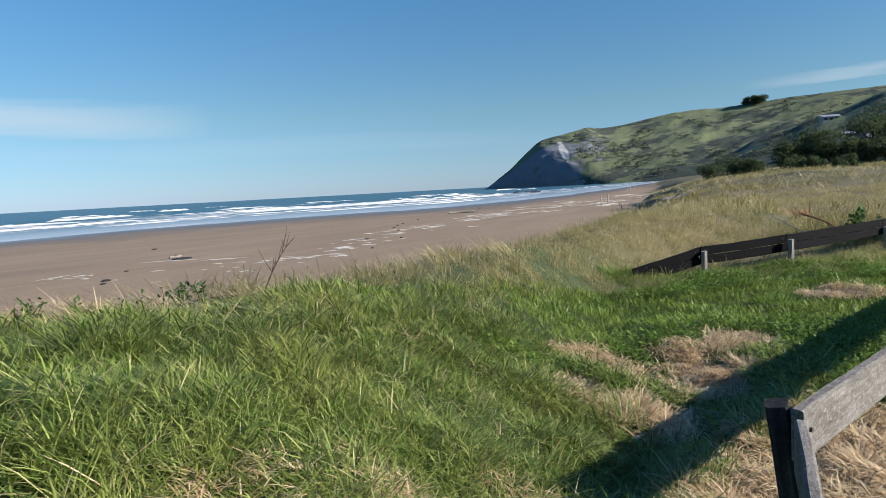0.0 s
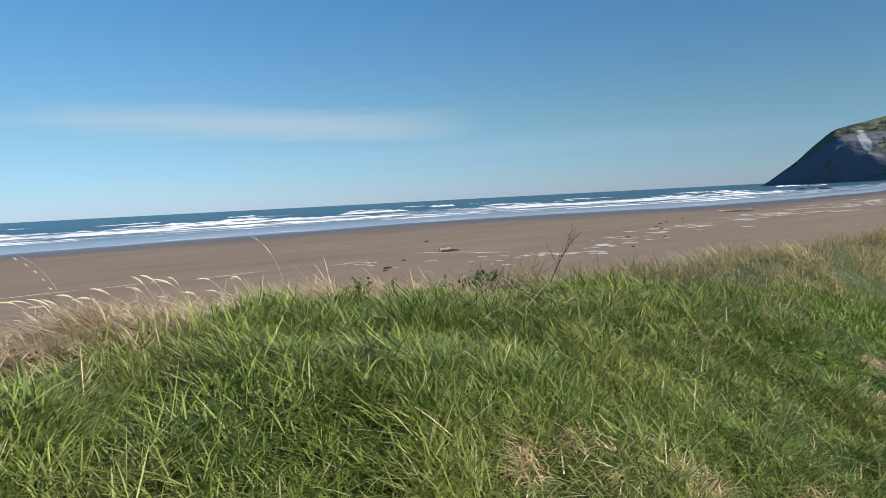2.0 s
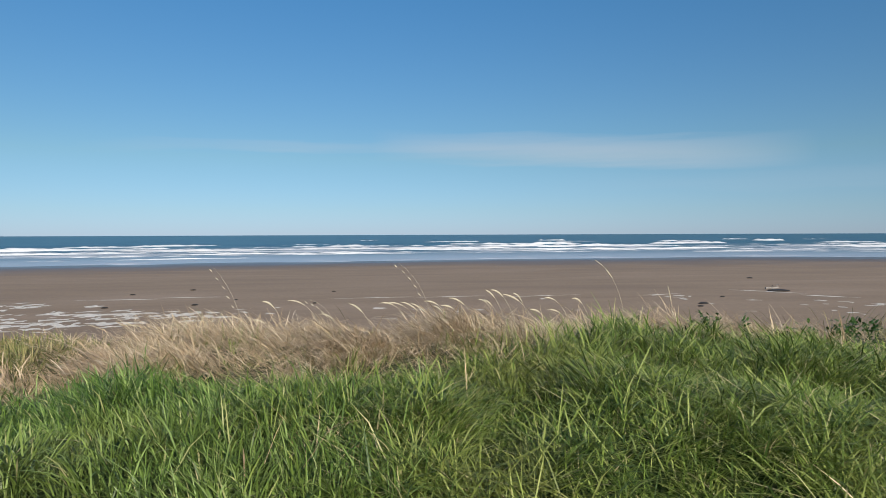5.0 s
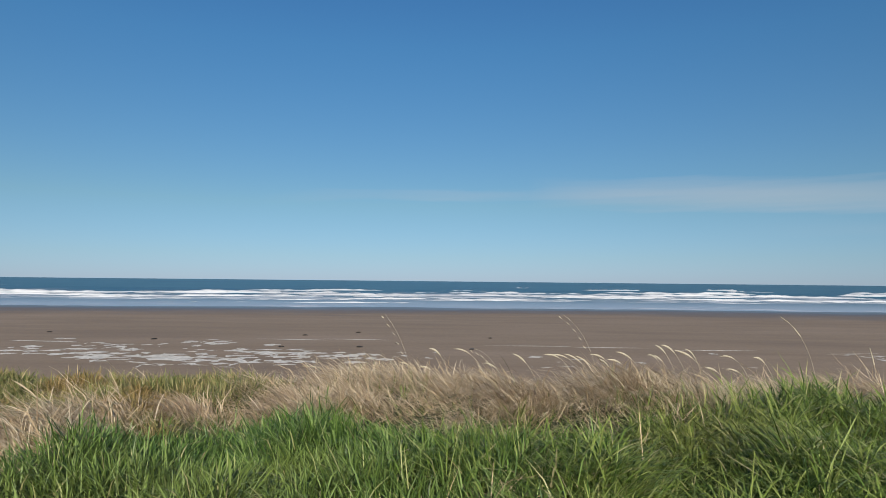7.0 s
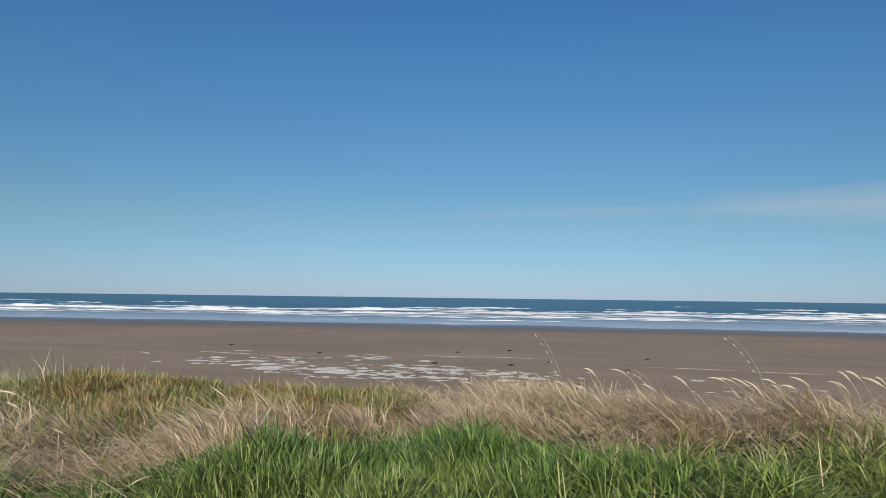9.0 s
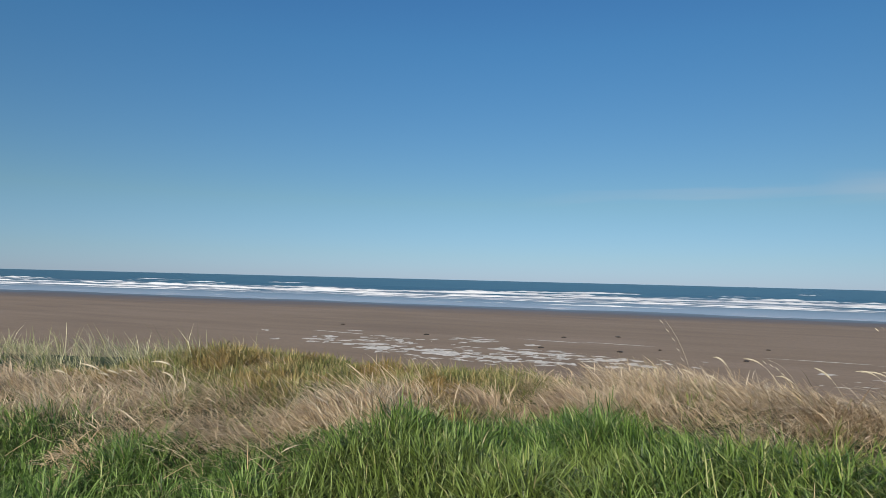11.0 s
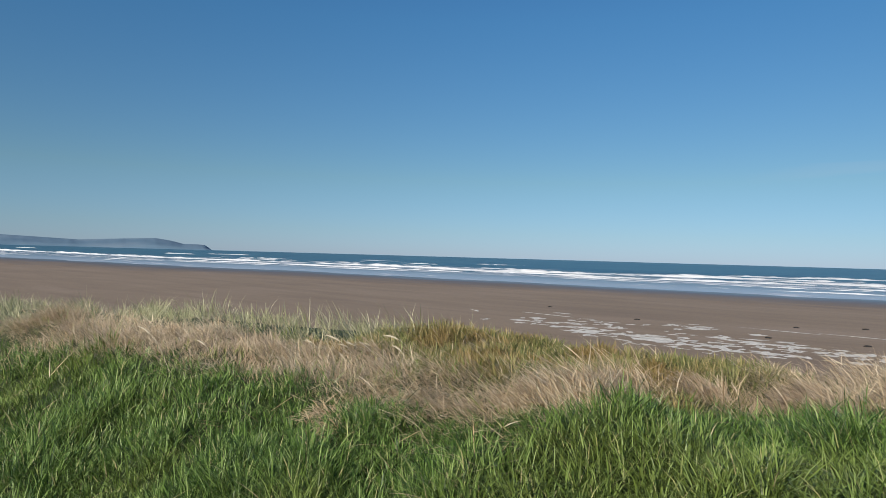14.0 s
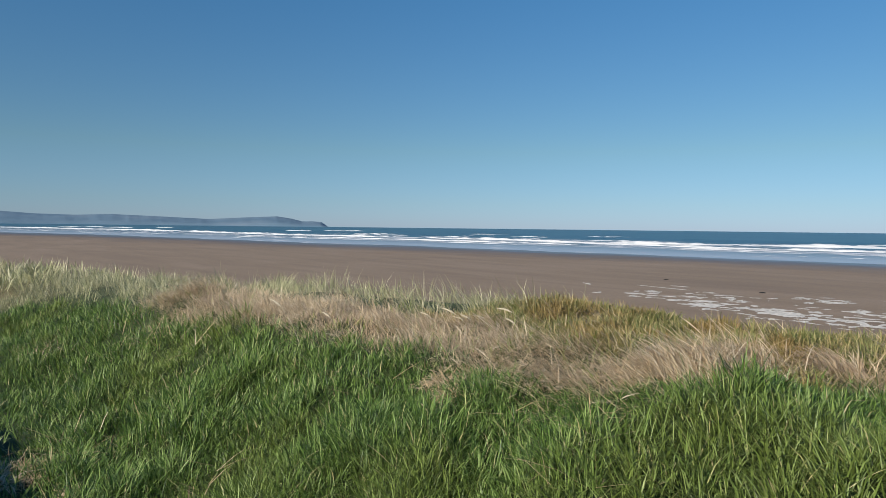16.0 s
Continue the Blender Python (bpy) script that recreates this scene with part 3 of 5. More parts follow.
# distant headland across the bay
HEAD = [(152.5, 0.0), (153.0, 0.0062), (153.7, 0.0071), (154.6, 0.0068), (155.0, 0.0085), (155.6, 0.0110), (156.7, 0.0139), (159.4, 0.0115), (162.1, 0.0085), (165.1, 0.0107), (169.2, 0.0133), (171.8, 0.0116), (174.4, 0.0125), (176.5, 0.015), (182, 0.018), (192, 0.02)]
A, T = np.meshgrid(np.linspace(152.5, 192, 300), np.linspace(0, 1.5, 24), indexing="ij")
R = 3900 + 500 * T
x, y = -np.sin(np.radians(A)) * R, np.cos(np.radians(A)) * R
z = -3 + (7 + np.interp(A, *np.array(HEAD).T) * 4400) * np.where(T < 1, np.clip(T, 0, 1) ** 0.45, 1 - (T - 1) ** 2) + 2.0 * rough2(A * 8, T * 4, 5.0) * np.clip(T * 4, 0, 1) * np.clip((1 - T) * 5, 0, 1)
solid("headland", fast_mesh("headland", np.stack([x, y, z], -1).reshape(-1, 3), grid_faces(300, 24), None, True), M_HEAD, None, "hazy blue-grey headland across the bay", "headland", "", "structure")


# ---- grass ----
def strips(base, length, heading, tilt, bend, width, profile, twist=None):
    """Arching ribbons: base N x 3, length, heading (radians), first tilt and bend (radians), width, profile of (share of length, width factor); the last point is the tip."""
    n, k = len(base), len(profile)
    dx, dy = np.cos(heading), np.sin(heading)
    tw = heading + math.pi / 2 + (0 if twist is None else twist)
    wx, wy = np.cos(tw), np.sin(tw)
    V = np.zeros((n, 2 * (k - 1) + 1, 3), dtype=np.float32)
    p = base.astype(np.float64).copy()
    last = 0.0
    for i, (s, wf) in enumerate(profile):
        th = tilt + bend * (s + last) * 0.5
        d = (s - last) * length
        p = p + np.stack([np.sin(th) * dx * d, np.sin(th) * dy * d, np.cos(th) * d], -1)
        last = s
        if i < k - 1:
            off = np.stack([wx, wy, np.zeros(n)], -1) * (width * wf * 0.5)[:, None]
            V[:, 2 * i] = p - off
            V[:, 2 * i + 1] = p + off
        else:
            V[:, 2 * i] = p
    m = V.shape[1]
    o = (np.arange(n) * m)[:, None]
    quads = np.concatenate([o + np.array([2 * i, 2 * i + 1, 2 * i + 3, 2 * i + 2]) for i in range(k - 2)])
    tris = o + np.array([2 * k - 4, 2 * k - 3, 2 * k - 2])
    return V.reshape(-1, 3), quads, tris


BLADE = [(0.0, 0.8), (0.40, 1.0), (0.75, 0.75), (1.0, 0.0)]
SHORT = [(0.0, 0.9), (0.55, 1.0), (1.0, 0.0)]
SEEDED = [(0.0, 0.26), (0.35, 0.24), (0.62, 0.22), (0.72, 0.9), (0.87, 1.2), (1.0, 0.0)]
WIND = math.atan2(-0.95, 0.25)


def turfs(tx, ty, per, spread, length, width, tilt, bend, g, wind=0.5, profile=BLADE, sink=0.02, comb=2.2, lift=0.0, clump=0.0):
    """Blades in tufts at tx, ty; per blades a tuft, radiating and bent by the wind; lift: how far up the mat they may start; clump: how uneven the tufts' heights are."""
    n = len(tx) * per
    cx, cy = np.repeat(tx, per), np.repeat(ty, per)
    ang = g.uniform(0, 2 * math.pi, n)
    rad = np.abs(g.normal(0, spread, n))
    x, y = cx + np.cos(ang) * rad, cy + np.sin(ang) * rad
    tall = 1.0 + clump * np.clip(1.5 * rough2(cx + 3, cy + 8, 0.34, 2), -0.8, 0.9)
    L = np.repeat(g.uniform(0.85, 1.15, len(tx)), per) * g.uniform(0.60, 1.12, n) * length * (0.5 + 0.5 * tall)
    lay = WIND + comb * rough2(cx, cy, 0.8) + 0.55 * comb * rough2(cx + 40, cy, 0.25)
    hx = np.cos(ang) * (1 - wind) + np.cos(lay) * wind + g.normal(0, 0.25, n)
    hy = np.sin(ang) * (1 - wind) + np.sin(lay) * wind + g.normal(0, 0.25, n)
    head = np.arctan2(hy, hx)
    base = np.stack([x, y, land(x, y) - sink + lift * g.uniform(0, 1, n) ** 0.7 * tall], -1)
    return strips(base, L, head, g.uniform(*tilt, n), g.uniform(*bend, n), width * g.uniform(0.6, 1.3, n), profile, g.normal(0, 0.5, n))


def grass(name, pieces, material, label, category="grass"):
    V, Q, T, o = [], [], [], 0
    for v, q, t in pieces:
        V.append(v)
        Q.append(q + o)
        T.append(t + o)
        o += len(v)
    return solid(name, fast_mesh(name, np.concatenate(V), np.concatenate(Q), np.concatenate(T)), material, None, label, category, "", "stuff")


def scatter(n, x0, x1, y0, y1, keep, g):
    x, y = g.uniform(x0, x1, n), g.uniform(y0, y1, n)
    k = keep(x, y)
    return x[k], y[k]


DEAD_SPOTS = [(-1.51, 4.64, 0.28), (-1.34, 4.46, 0.20), (-1.69, 4.67, 0.18), (-2.26, 5.92, 0.26), (-2.03, 5.84, 0.23), (-2.06, 4.54, 0.12), (-1.97, 4.84, 0.15), (-1.77, 5.76, 0.26), (-1.55, 5.95, 0.23), (-1.29, 6.0, 0.23), (-1.55, 6.57, 0.23), (-1.13, 6.09, 0.18), (-1.18, 7.17, 0.28), (-0.43, 10.12, 0.38), (-1.26, 5.39, 0.15), (-1.16, 5.7, 0.15),
              (-0.72, 3.74, 0.28), (-0.30, 3.95, 0.40), (-1.55, 2.98, 0.17), (-1.72, 2.36, 0.12),
              (-1.88, 1.94, 0.09), (-2.00, 2.25, 0.08), (-1.93, 1.66, 0.09), (-0.35, 4.5, 0.42), (-0.2, 5.1, 0.35), (-2.22, 0.40, 0.09), (-2.6, 0.10, 0.07), (-0.62, -4.80, 0.20), (-0.80, -4.2, 0.10), (-2.42, -3.0, 0.09), (-2.2, -2.7, 0.06), (-2.30, -2.72, 0.07)]


def deadness(x, y):
    d = np.zeros_like(x)
    for a, b, r in DEAD_SPOTS:
        d = np.maximum(d, np.exp(-(((x - a) ** 2 + (y - b) ** 2) / (1.3 * r) ** 2) ** 1.4))
    return d * (0.85 + 0.7 * rough2(x, y, 0.30))


def green_limit(y):
    """Where the lush green gives way to dry grass, by y."""
    return np.interp(y, [-30, -13.4, -10.1, -7.2, -5.4, -4.66, -4.1, -3.25, -2.5, -1.95, -1.72, -1.62, -1.5, -1.25, -1.0, -0.65, 0, 0.7, 1.2, 1.6, 1.9, 3.1, 3.7, 4.5, 5.6, 8.4, 9.5, 12, 16],
                     [-1.0, -1.12, -1.92, -2.32, -2.40, -2.48, -2.58, -2.80, -2.84, -2.82, -2.86, -3.2, -3.6, -3.80, -3.74, -3.68, -3.66, -3.66, -3.80, -4.05, -4.2, -4.2, -3.70, -3.35, -3.25, -3.2, -2.9, -1.7, 0.3])


def lush_zone(x, y):
    gl = green_limit(y) + 0.18 * rough2(x, y, 0.8)
    return (x > gl) & (x < np.where(y < -3.7, -0.80, -0.5) + 0.15 * rough2(x, y, 1.0)) & (y < 6.4 + 0.5 * rough2(x, y, 1.2) + 0.6 * (x + 2)) & (y > -12.3 + 0.5 * rough2(x, y, 0.9)) & (deadness(x, y) < 0.36)


g = np.random.default_rng(11)
tx, ty = scatter(60000, -5.0, -0.4, -13, 7.5, lambda x, y: lush_zone(x - np.abs(g.normal(0, 0.20, len(x))), y) & (x < -0.45) & (rough2(x, y, 0.20, 2) > -0.95), g)
dist = np.hypot(tx + 0.4, ty)
near = dist < g.uniform(3.2, 4.2, len(tx))
far = dist > g.uniform(5.4, 6.8, len(tx))
k = far & (g.uniform(size=len(tx)) < 0.70)
pieces = [turfs(tx[k], ty[k], 6, 0.06, 0.15, 0.0064, (0.05, 1.2), (0.1, 1.2), g, 0.30, SHORT, 0.0, 2.0, 0.04, 0.6)]
north = ty > 0.1 + 0.7 * rough2(tx, ty, 1.2) + g.normal(0, 0.3, len(ty))
edge = tx < green_limit(ty) + 0.45
k = near & ~north & ~edge
pieces.append(turfs(tx[k], ty[k], 14, 0.05, 0.100, 0.0042, (0.02, 0.90), (0.2, 1.4), g, 0.28, SHORT, 0.0, 2.0, 0.08, 0.9))
k = near & ~north & edge
pieces.append(turfs(tx[k], ty[k], 14, 0.06, 0.080, 0.0042, (0.20, 1.20), (0.2, 1.4), g, 0.40, SHORT, 0.0, 2.0, 0.05, 0.9))
k = ~near & ~far & ~north
pieces.append(turfs(tx[k], ty[k], 10, 0.05, 0.120, 0.0054, (0.02, 0.90), (0.2, 1.4), g, 0.28, SHORT, 0.0, 2.0, 0.07, 0.9))
k = near & ~north & (tx > green_limit(ty) + 0.3)
pieces.append(turfs(tx[k], ty[k], 3, 0.06, 0.12, 0.0044, (0.65, 1.45), (0.0, 1.0), g, 0.22, BLADE, 0.0, 2.0, 0.09, 0.7))
grass("lush_grass", pieces, M_LUSH, "long lush green grass standing thick on the dune")
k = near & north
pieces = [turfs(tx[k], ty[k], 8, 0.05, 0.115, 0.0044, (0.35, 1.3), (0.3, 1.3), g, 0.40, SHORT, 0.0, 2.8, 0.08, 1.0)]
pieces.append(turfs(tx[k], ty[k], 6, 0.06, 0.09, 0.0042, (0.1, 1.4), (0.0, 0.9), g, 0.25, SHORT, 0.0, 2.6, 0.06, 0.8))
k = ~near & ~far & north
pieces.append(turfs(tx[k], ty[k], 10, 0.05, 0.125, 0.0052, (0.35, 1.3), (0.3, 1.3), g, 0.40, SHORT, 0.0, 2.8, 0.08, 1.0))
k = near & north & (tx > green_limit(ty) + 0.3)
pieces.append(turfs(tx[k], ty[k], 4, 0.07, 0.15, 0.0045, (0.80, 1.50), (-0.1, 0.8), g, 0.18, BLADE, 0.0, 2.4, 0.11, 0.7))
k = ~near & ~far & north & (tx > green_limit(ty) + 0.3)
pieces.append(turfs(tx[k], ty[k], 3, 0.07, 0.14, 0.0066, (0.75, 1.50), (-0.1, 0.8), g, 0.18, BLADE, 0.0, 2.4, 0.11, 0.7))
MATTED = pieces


def turf_zone(x, y):
    return (x > green_limit(y) - 0.2) & ~lush_zone(x, y) & (deadness(x, y) < 0.34) & (x - dune_edge(y) > 0.8)


def herb_zone(x, y):
    """Leafy clover: in the hollow beside the pale barrier, and along the foot of the dark one."""
    hollow = (y < 5.86 + 1.72 * (x + 2.73) + 0.25 * rough2(x, y, 0.7)) & (x > -2.6) & (y > 4.3 + 0.5 * rough2(x, y, 0.7)) & (y < 8.2)
    # this leafy band also stands in for the dark barrier's cast shadow
    foot = (y > 9.0 + 0.9 * (x + 2.74) + 0.3 * rough2(x, y, 0.8)) & (y < 11.9 + 1.2 * (x + 2.4)) & (x > -3.0)
    return (turf_zone(x, y) | lush_zone(x, y)) & (deadness(x, y) < 0.16) & (hollow | foot)


tx, ty = scatter(18000, -4.6, 1.4, 2.0, 14.5, turf_zone, g)
grass("short_turf", [turfs(tx, ty, 8, 0.08, 0.11, 0.0082, (0.2, 1.4), (0.0, 1.2), g, 0.3, SHORT, 0.0, 2.4, 0.04, 0.6)], M_TURF, "short bright green turf beside the timber barrier")
tx, ty = scatter(16000, -4.6, 2.0, 3.6, 13.0, lambda x, y: herb_zone(x, y) & (rough2(x, y, 0.5) > g.uniform(-0.55, 0.25, len(x))), g)
n = len(tx) * 8
cx, cy = np.repeat(tx, 8) + g.normal(0, 0.05, n), np.repeat(ty, 8) + g.normal(0, 0.05, n)
base = np.stack([cx, cy, land(cx, cy) + g.uniform(0.06, 0.17, n)], -1)
grass("clover", [strips(base, g.uniform(0.022, 0.042, n), g.uniform(0, 6.28, n), g.uniform(0.6, 1.5, n), g.uniform(0.0, 0.4, n), g.uniform(0.015, 0.027, n), [(0.0, 0.25), (0.35, 1.0), (0.75, 0.9), (1.0, 0.0)])], M_CLOVER, "round-leaved clover among the turf", "clover")

# rough field behind the camera and along the terrace
field = lambda x, y: (x - dune_edge(y) > 2) & ((x > 0.45) | (y > 11)) & ~((x > -4.6) & (x < 4 + 0.6 * rough2(x, y, 1.0)) & (y > 2 + 0.6 * rough2(x + 5, y, 1.0)) & (y < 16.5))
tx, ty = scatter(5000, -3.0, 7, -11, 9, field, g)
pieces = [turfs(tx, ty, 5, 0.11, 0.15, 0.012, (0.3, 1.3), (0.0, 1.2), g, 0.35, SHORT)]
tx, ty = scatter(5000, -3.0, 16, -30, 26, field, g)
pieces.append(turfs(tx, ty, 6, 0.16, 0.24, 0.022, (0.3, 1.1), (0.2, 1.2), g, 0.4, SHORT))
grass("rough_grass", pieces, M_TURF, "rough green grass on the terrace")

# longer growth along the dark barrier
bf = g.uniform(0, 1, 700)
bx = np.interp(bf, [0, 0.25, 0.55, 0.78, 1.0], [-3.3, -2.85, -2.4, -1.2, 0.25]) + g.normal(0.15, 0.22, 700)
by = np.interp(bf, [0, 0.25, 0.55, 0.78, 1.0], [11.15, 11.6, 12.0, 13.1, 15.5]) + g.normal(0, 0.15, 700)
ex, ey = -3.2 + g.normal(0, 0.3, 130), 11.3 + g.normal(0, 0.3, 130)
grass("barrier_grass", [turfs(bx, by, 14, 0.10, 0.20, 0.006, (0.1, 0.9), (0.2, 1.5), g, 0.3), turfs(ex, ey, 30, 0.10, 0.26, 0.006, (0.1, 0.8), (0.4, 1.7), g, 0.4)], M_TURF, "longer green grass grown up along the dark barrier")

# dead grass: drooping tussocks, litter between them and stray wisps in the green
tx, ty = scatter(9000, -3.9, 1.2, -6, 11.5, lambda x, y: deadness(x, y) > g.uniform(0.15, 0.6, len(x)), g)
k = ty > 3.2
pieces = [turfs(tx[k], ty[k], 40, 0.045, 0.145, 0.0060, (0.40, 1.2), (0.8, 1.8), g, 0.50, BLADE, -0.045, 4.0, 0.05, 0.8)]
pieces.append(turfs(tx[~k], ty[~k], 40, 0.045, 0.100, 0.0048, (0.75, 1.5), (0.5, 1.4), g, 0.50, BLADE, -0.035, 4.0, 0.05, 0.6))
tx, ty = scatter(7000, -3.9, 1.2, -6, 9.5, lambda x, y: deadness(x, y) > g.uniform(0.15, 0.6, len(x)), g)
pieces.append(turfs(tx, ty, 9, 0.07, 0.15, 0.0050, (0.9, 1.6), (-0.2, 0.5), g, 0.2, SHORT, 0.0, 3.0, 0.05))
tx, ty = scatter(1500, -4.4, -0.6, -9, 6.5, lambda x, y: lush_zone(x, y) & (rough2(x, y, 0.5) > 0.25), g)
pieces.append(turfs(tx, ty, 5, 0.07, 0.24, 0.0036, (0.7, 1.5), (0.0, 0.9), g, 0.3, SHORT, 0.0, 2.6, 0.16))
grass("dead_grass", pieces, M_DEAD, "dead straw-coloured drooping grass round the posts")


# dry seeding grass along the crest
def seed_zone(x, y):
    gl = green_limit(y) + 0.2 * rough2(x, y, 0.7)
    t = x - dune_edge(y)
    return (x < gl) & (t > np.where(y > -3, -0.1, 1.45 + 0.35 * rough2(x + 3, y, 0.7))) & (y < 3.4 + 0.4 * rough2(x, y, 0.8)) & (y > -8.6 + 0.5 * rough2(x, y, 0.8)) & ~((y > -4.4) & (y < -1.5) & (t < 1.60 + 0.4 * rough2(x, y, 0.7)))


tx, ty = scatter(26000, -5.2, -0.2, -13.5, 4.0, lambda x, y: seed_zone(x - np.abs(g.normal(0, 0.16, len(x))), y), g)
pieces = [turfs(tx, ty, 9, 0.07, 0.17, 0.0026, (0.6, 1.45), (0.1, 1.0), g, 0.70, BLADE, 0.0, 1.4, 0.09, 0.8)]
pieces.append(turfs(tx, ty, 7, 0.08, 0.12, 0.0032, (0.7, 1.7), (-0.3, 0.6), g, 0.35, SHORT, 0.0, 2.2, 0.11, 0.8))
k = g.uniform(size=len(tx)) < 0.42
pieces.append(turfs(tx[k], ty[k], 4, 0.08, 0.26, 0.0066, (0.3, 0.9), (0.7, 1.6), g, 0.85, SEEDED, 0.0, 0.8, 0.02, 0.7))
k = (ty > -1.3) & (g.uniform(size=len(tx)) < 0.26)
pieces.append(turfs(tx[k], ty[k], 4, 0.08, 0.30, 0.0056, (0.25, 0.80), (1.1, 2.0), g, 0.94, SEEDED, 0.0, 0.4, 0.02, 0.6))
for mx, my, r in ((-2.92, -1.92, 0.16), (-3.22, -1.86, 0.18), (-3.52, -1.80, 0.14), (-3.85, -1.55, 0.12), (-3.78, -0.72, 0.13), (-4.1, -1.1, 0.10), (-3.95, 0.15, 0.14), (-4.0, 0.75, 0.12)):
    a, b = mx + g.normal(0, r * 0.6, 40), my + g.normal(0, r * 0.6, 40)
    pieces.append(turfs(a, b, 14, 0.05, 0.26, 0.0044, (0.2, 0.9), (1.0, 2.0), g, 0.66, BLADE, -0.03, 0.9, 0.05, 0.3))
# stray seeding wisps through the scrub and the edge of the green
a, b = scatter(1500, -5.3, -2.4, -4.4, 3.4, lambda x, y: (x - dune_edge(y) > -0.3) & (x < green_limit(y) + 0.25) & (rough2(x, y, 0.5) > -0.1), g)
pieces.append(turfs(a, b, 7, 0.07, 0.24, 0.0036, (0.3, 1.1), (0.5, 1.6), g, 0.7, BLADE, 0.0, 1.0, 0.05, 0.6))
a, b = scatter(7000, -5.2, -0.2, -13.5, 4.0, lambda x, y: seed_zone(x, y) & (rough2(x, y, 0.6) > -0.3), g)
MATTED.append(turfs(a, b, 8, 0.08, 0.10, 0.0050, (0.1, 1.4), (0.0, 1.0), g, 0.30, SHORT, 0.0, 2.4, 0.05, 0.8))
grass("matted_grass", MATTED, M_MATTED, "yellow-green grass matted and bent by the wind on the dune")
grass("seeding_grass", pieces, M_SEED, "dry tan grass with drooping seed heads on the dune crest")


# pale marram on the seaward edge and over the far dunes
def marram_zone(x, y):
    t = x - dune_edge(y)
    left = (y < -4.2 + 0.5 * rough2(x, y, 0.6)) & (t > -0.7) & (t < 1.75 + 0.4 * rough2(x, y, 0.8))
    mid = (y > -1.0) & (y < 7.0) & (t > -1.0) & (t < 0.15)
    right = (y >= 3.6 + 0.3 * rough2(x, y, 0.6)) & (t > -1.6) & (x < green_limit(np.minimum(y, 12)) + 0.5 * np.clip(y - 10, 0, 9) + 0.3 * rough2(x, y, 1.0))
    south = (y < -8.0) & (t > -0.7) & (x < np.where(y < -12.2, 1.0, green_limit(y)) + 0.25 * rough2(x, y, 0.8))
    return left | mid | right | south


tx, ty = scatter(9500, -9, 0.8, -17, 20, lambda x, y: marram_zone(x, y) & ((y > 0) | (rough2(x, y, 0.45, 2) > g.uniform(-0.55, 0.12, len(x)))), g)
k = ty < 0
grey = [turfs(tx[k], ty[k], 24, 0.07, 0.26, 0.0046, (0.05, 0.85), (0.3, 1.4), g, 0.5, SHORT, 0.02, 1.5, 0.04, 0.9)]
pieces = [turfs(tx[~k], ty[~k], 24, 0.10, 0.31, 0.0050, (0.25, 1.10), (0.5, 1.6), g, 0.72, BLADE, 0.02, 1.3, 0.05, 0.7)]
tx, ty = scatter(5600, -16, 10, 18, 48, lambda x, y: (x - dune_edge(y) > -1.5) & (rough2(x, y, 2.5) > -0.62), g)
pieces.append(turfs(tx, ty, 12, 0.22, 0.40, 0.013, (0.2, 1.2), (0.2, 1.3), g, 0.6, SHORT, 0.02, 1.5, 0.05, 0.6))
tx, ty = scatter(4200, -32, 26, 46, 125, lambda x, y: (x - dune_edge(y) > -1.0) & (rough2(x, y, 5) > -0.45), g)
pieces.append(turfs(tx, ty, 12, 0.50, 0.52, 0.038, (0.3, 1.2), (0.2, 1.2), g, 0.5, SHORT))
tx, ty = scatter(2600, -7, 4, -60, -15, lambda x, y: (x - dune_edge(y) > -1.2) & (rough2(x, y, 2.5) > -0.6), g)
grey.append(turfs(tx, ty, 12, 0.14, 0.48, 0.018, (0.05, 0.6), (0.2, 1.2), g, 0.5, SHORT))
grass("grey_marram_grass", grey, M_GREY, "grey-green and straw marram grass in tufts along the dune edge")
grass("marram_grass", pieces, M_MARRAM, "pale marram grass in tufts over the dunes")


# orange and green low scrub in the dip of the crest
def scrub_zone(x, y):
    t = x - dune_edge(y)
    return (t > -0.9) & (t < 1.65 + 0.4 * rough2(x, y, 0.7)) & (y > -4.6) & (y < -1.4 + 0.3 * rough2(x, y, 0.6))


tx, ty = scatter(4200, -6, -2.8, -4.6, -0.3, scrub_zone, g)
pieces = [turfs(tx, ty, 26, 0.06, 0.085, 0.0050, (0.05, 1.5), (0.0, 1.0), g, 0.15, SHORT, 0.0, 2.6, 0.08, 0.5)]
tx, ty = scatter(900, -1.2, 4.5, 16.8, 22, lambda x, y: rough2(x, y, 1.6) > -0.25, g)
pieces.append(turfs(tx, ty, 18, 0.15, 0.62, 0.011, (0.05, 1.0), (0.1, 1.0), g, 0.3, SHORT))
tx, ty = scatter(2600, -20, 16, 20, 90, lambda x, y: (x - dune_edge(y) > 0.5) & (rough2(x + 7, y, 4.0) > 0.22), g)
pieces.append(turfs(tx, ty, 14, 0.25, 0.55, 0.03, (0.05, 0.8), (0.1, 1.0), g, 0.3))
grass("dune_scrub", pieces, M_SCRUB, "low orange and green scrub on the dune", "scrub")


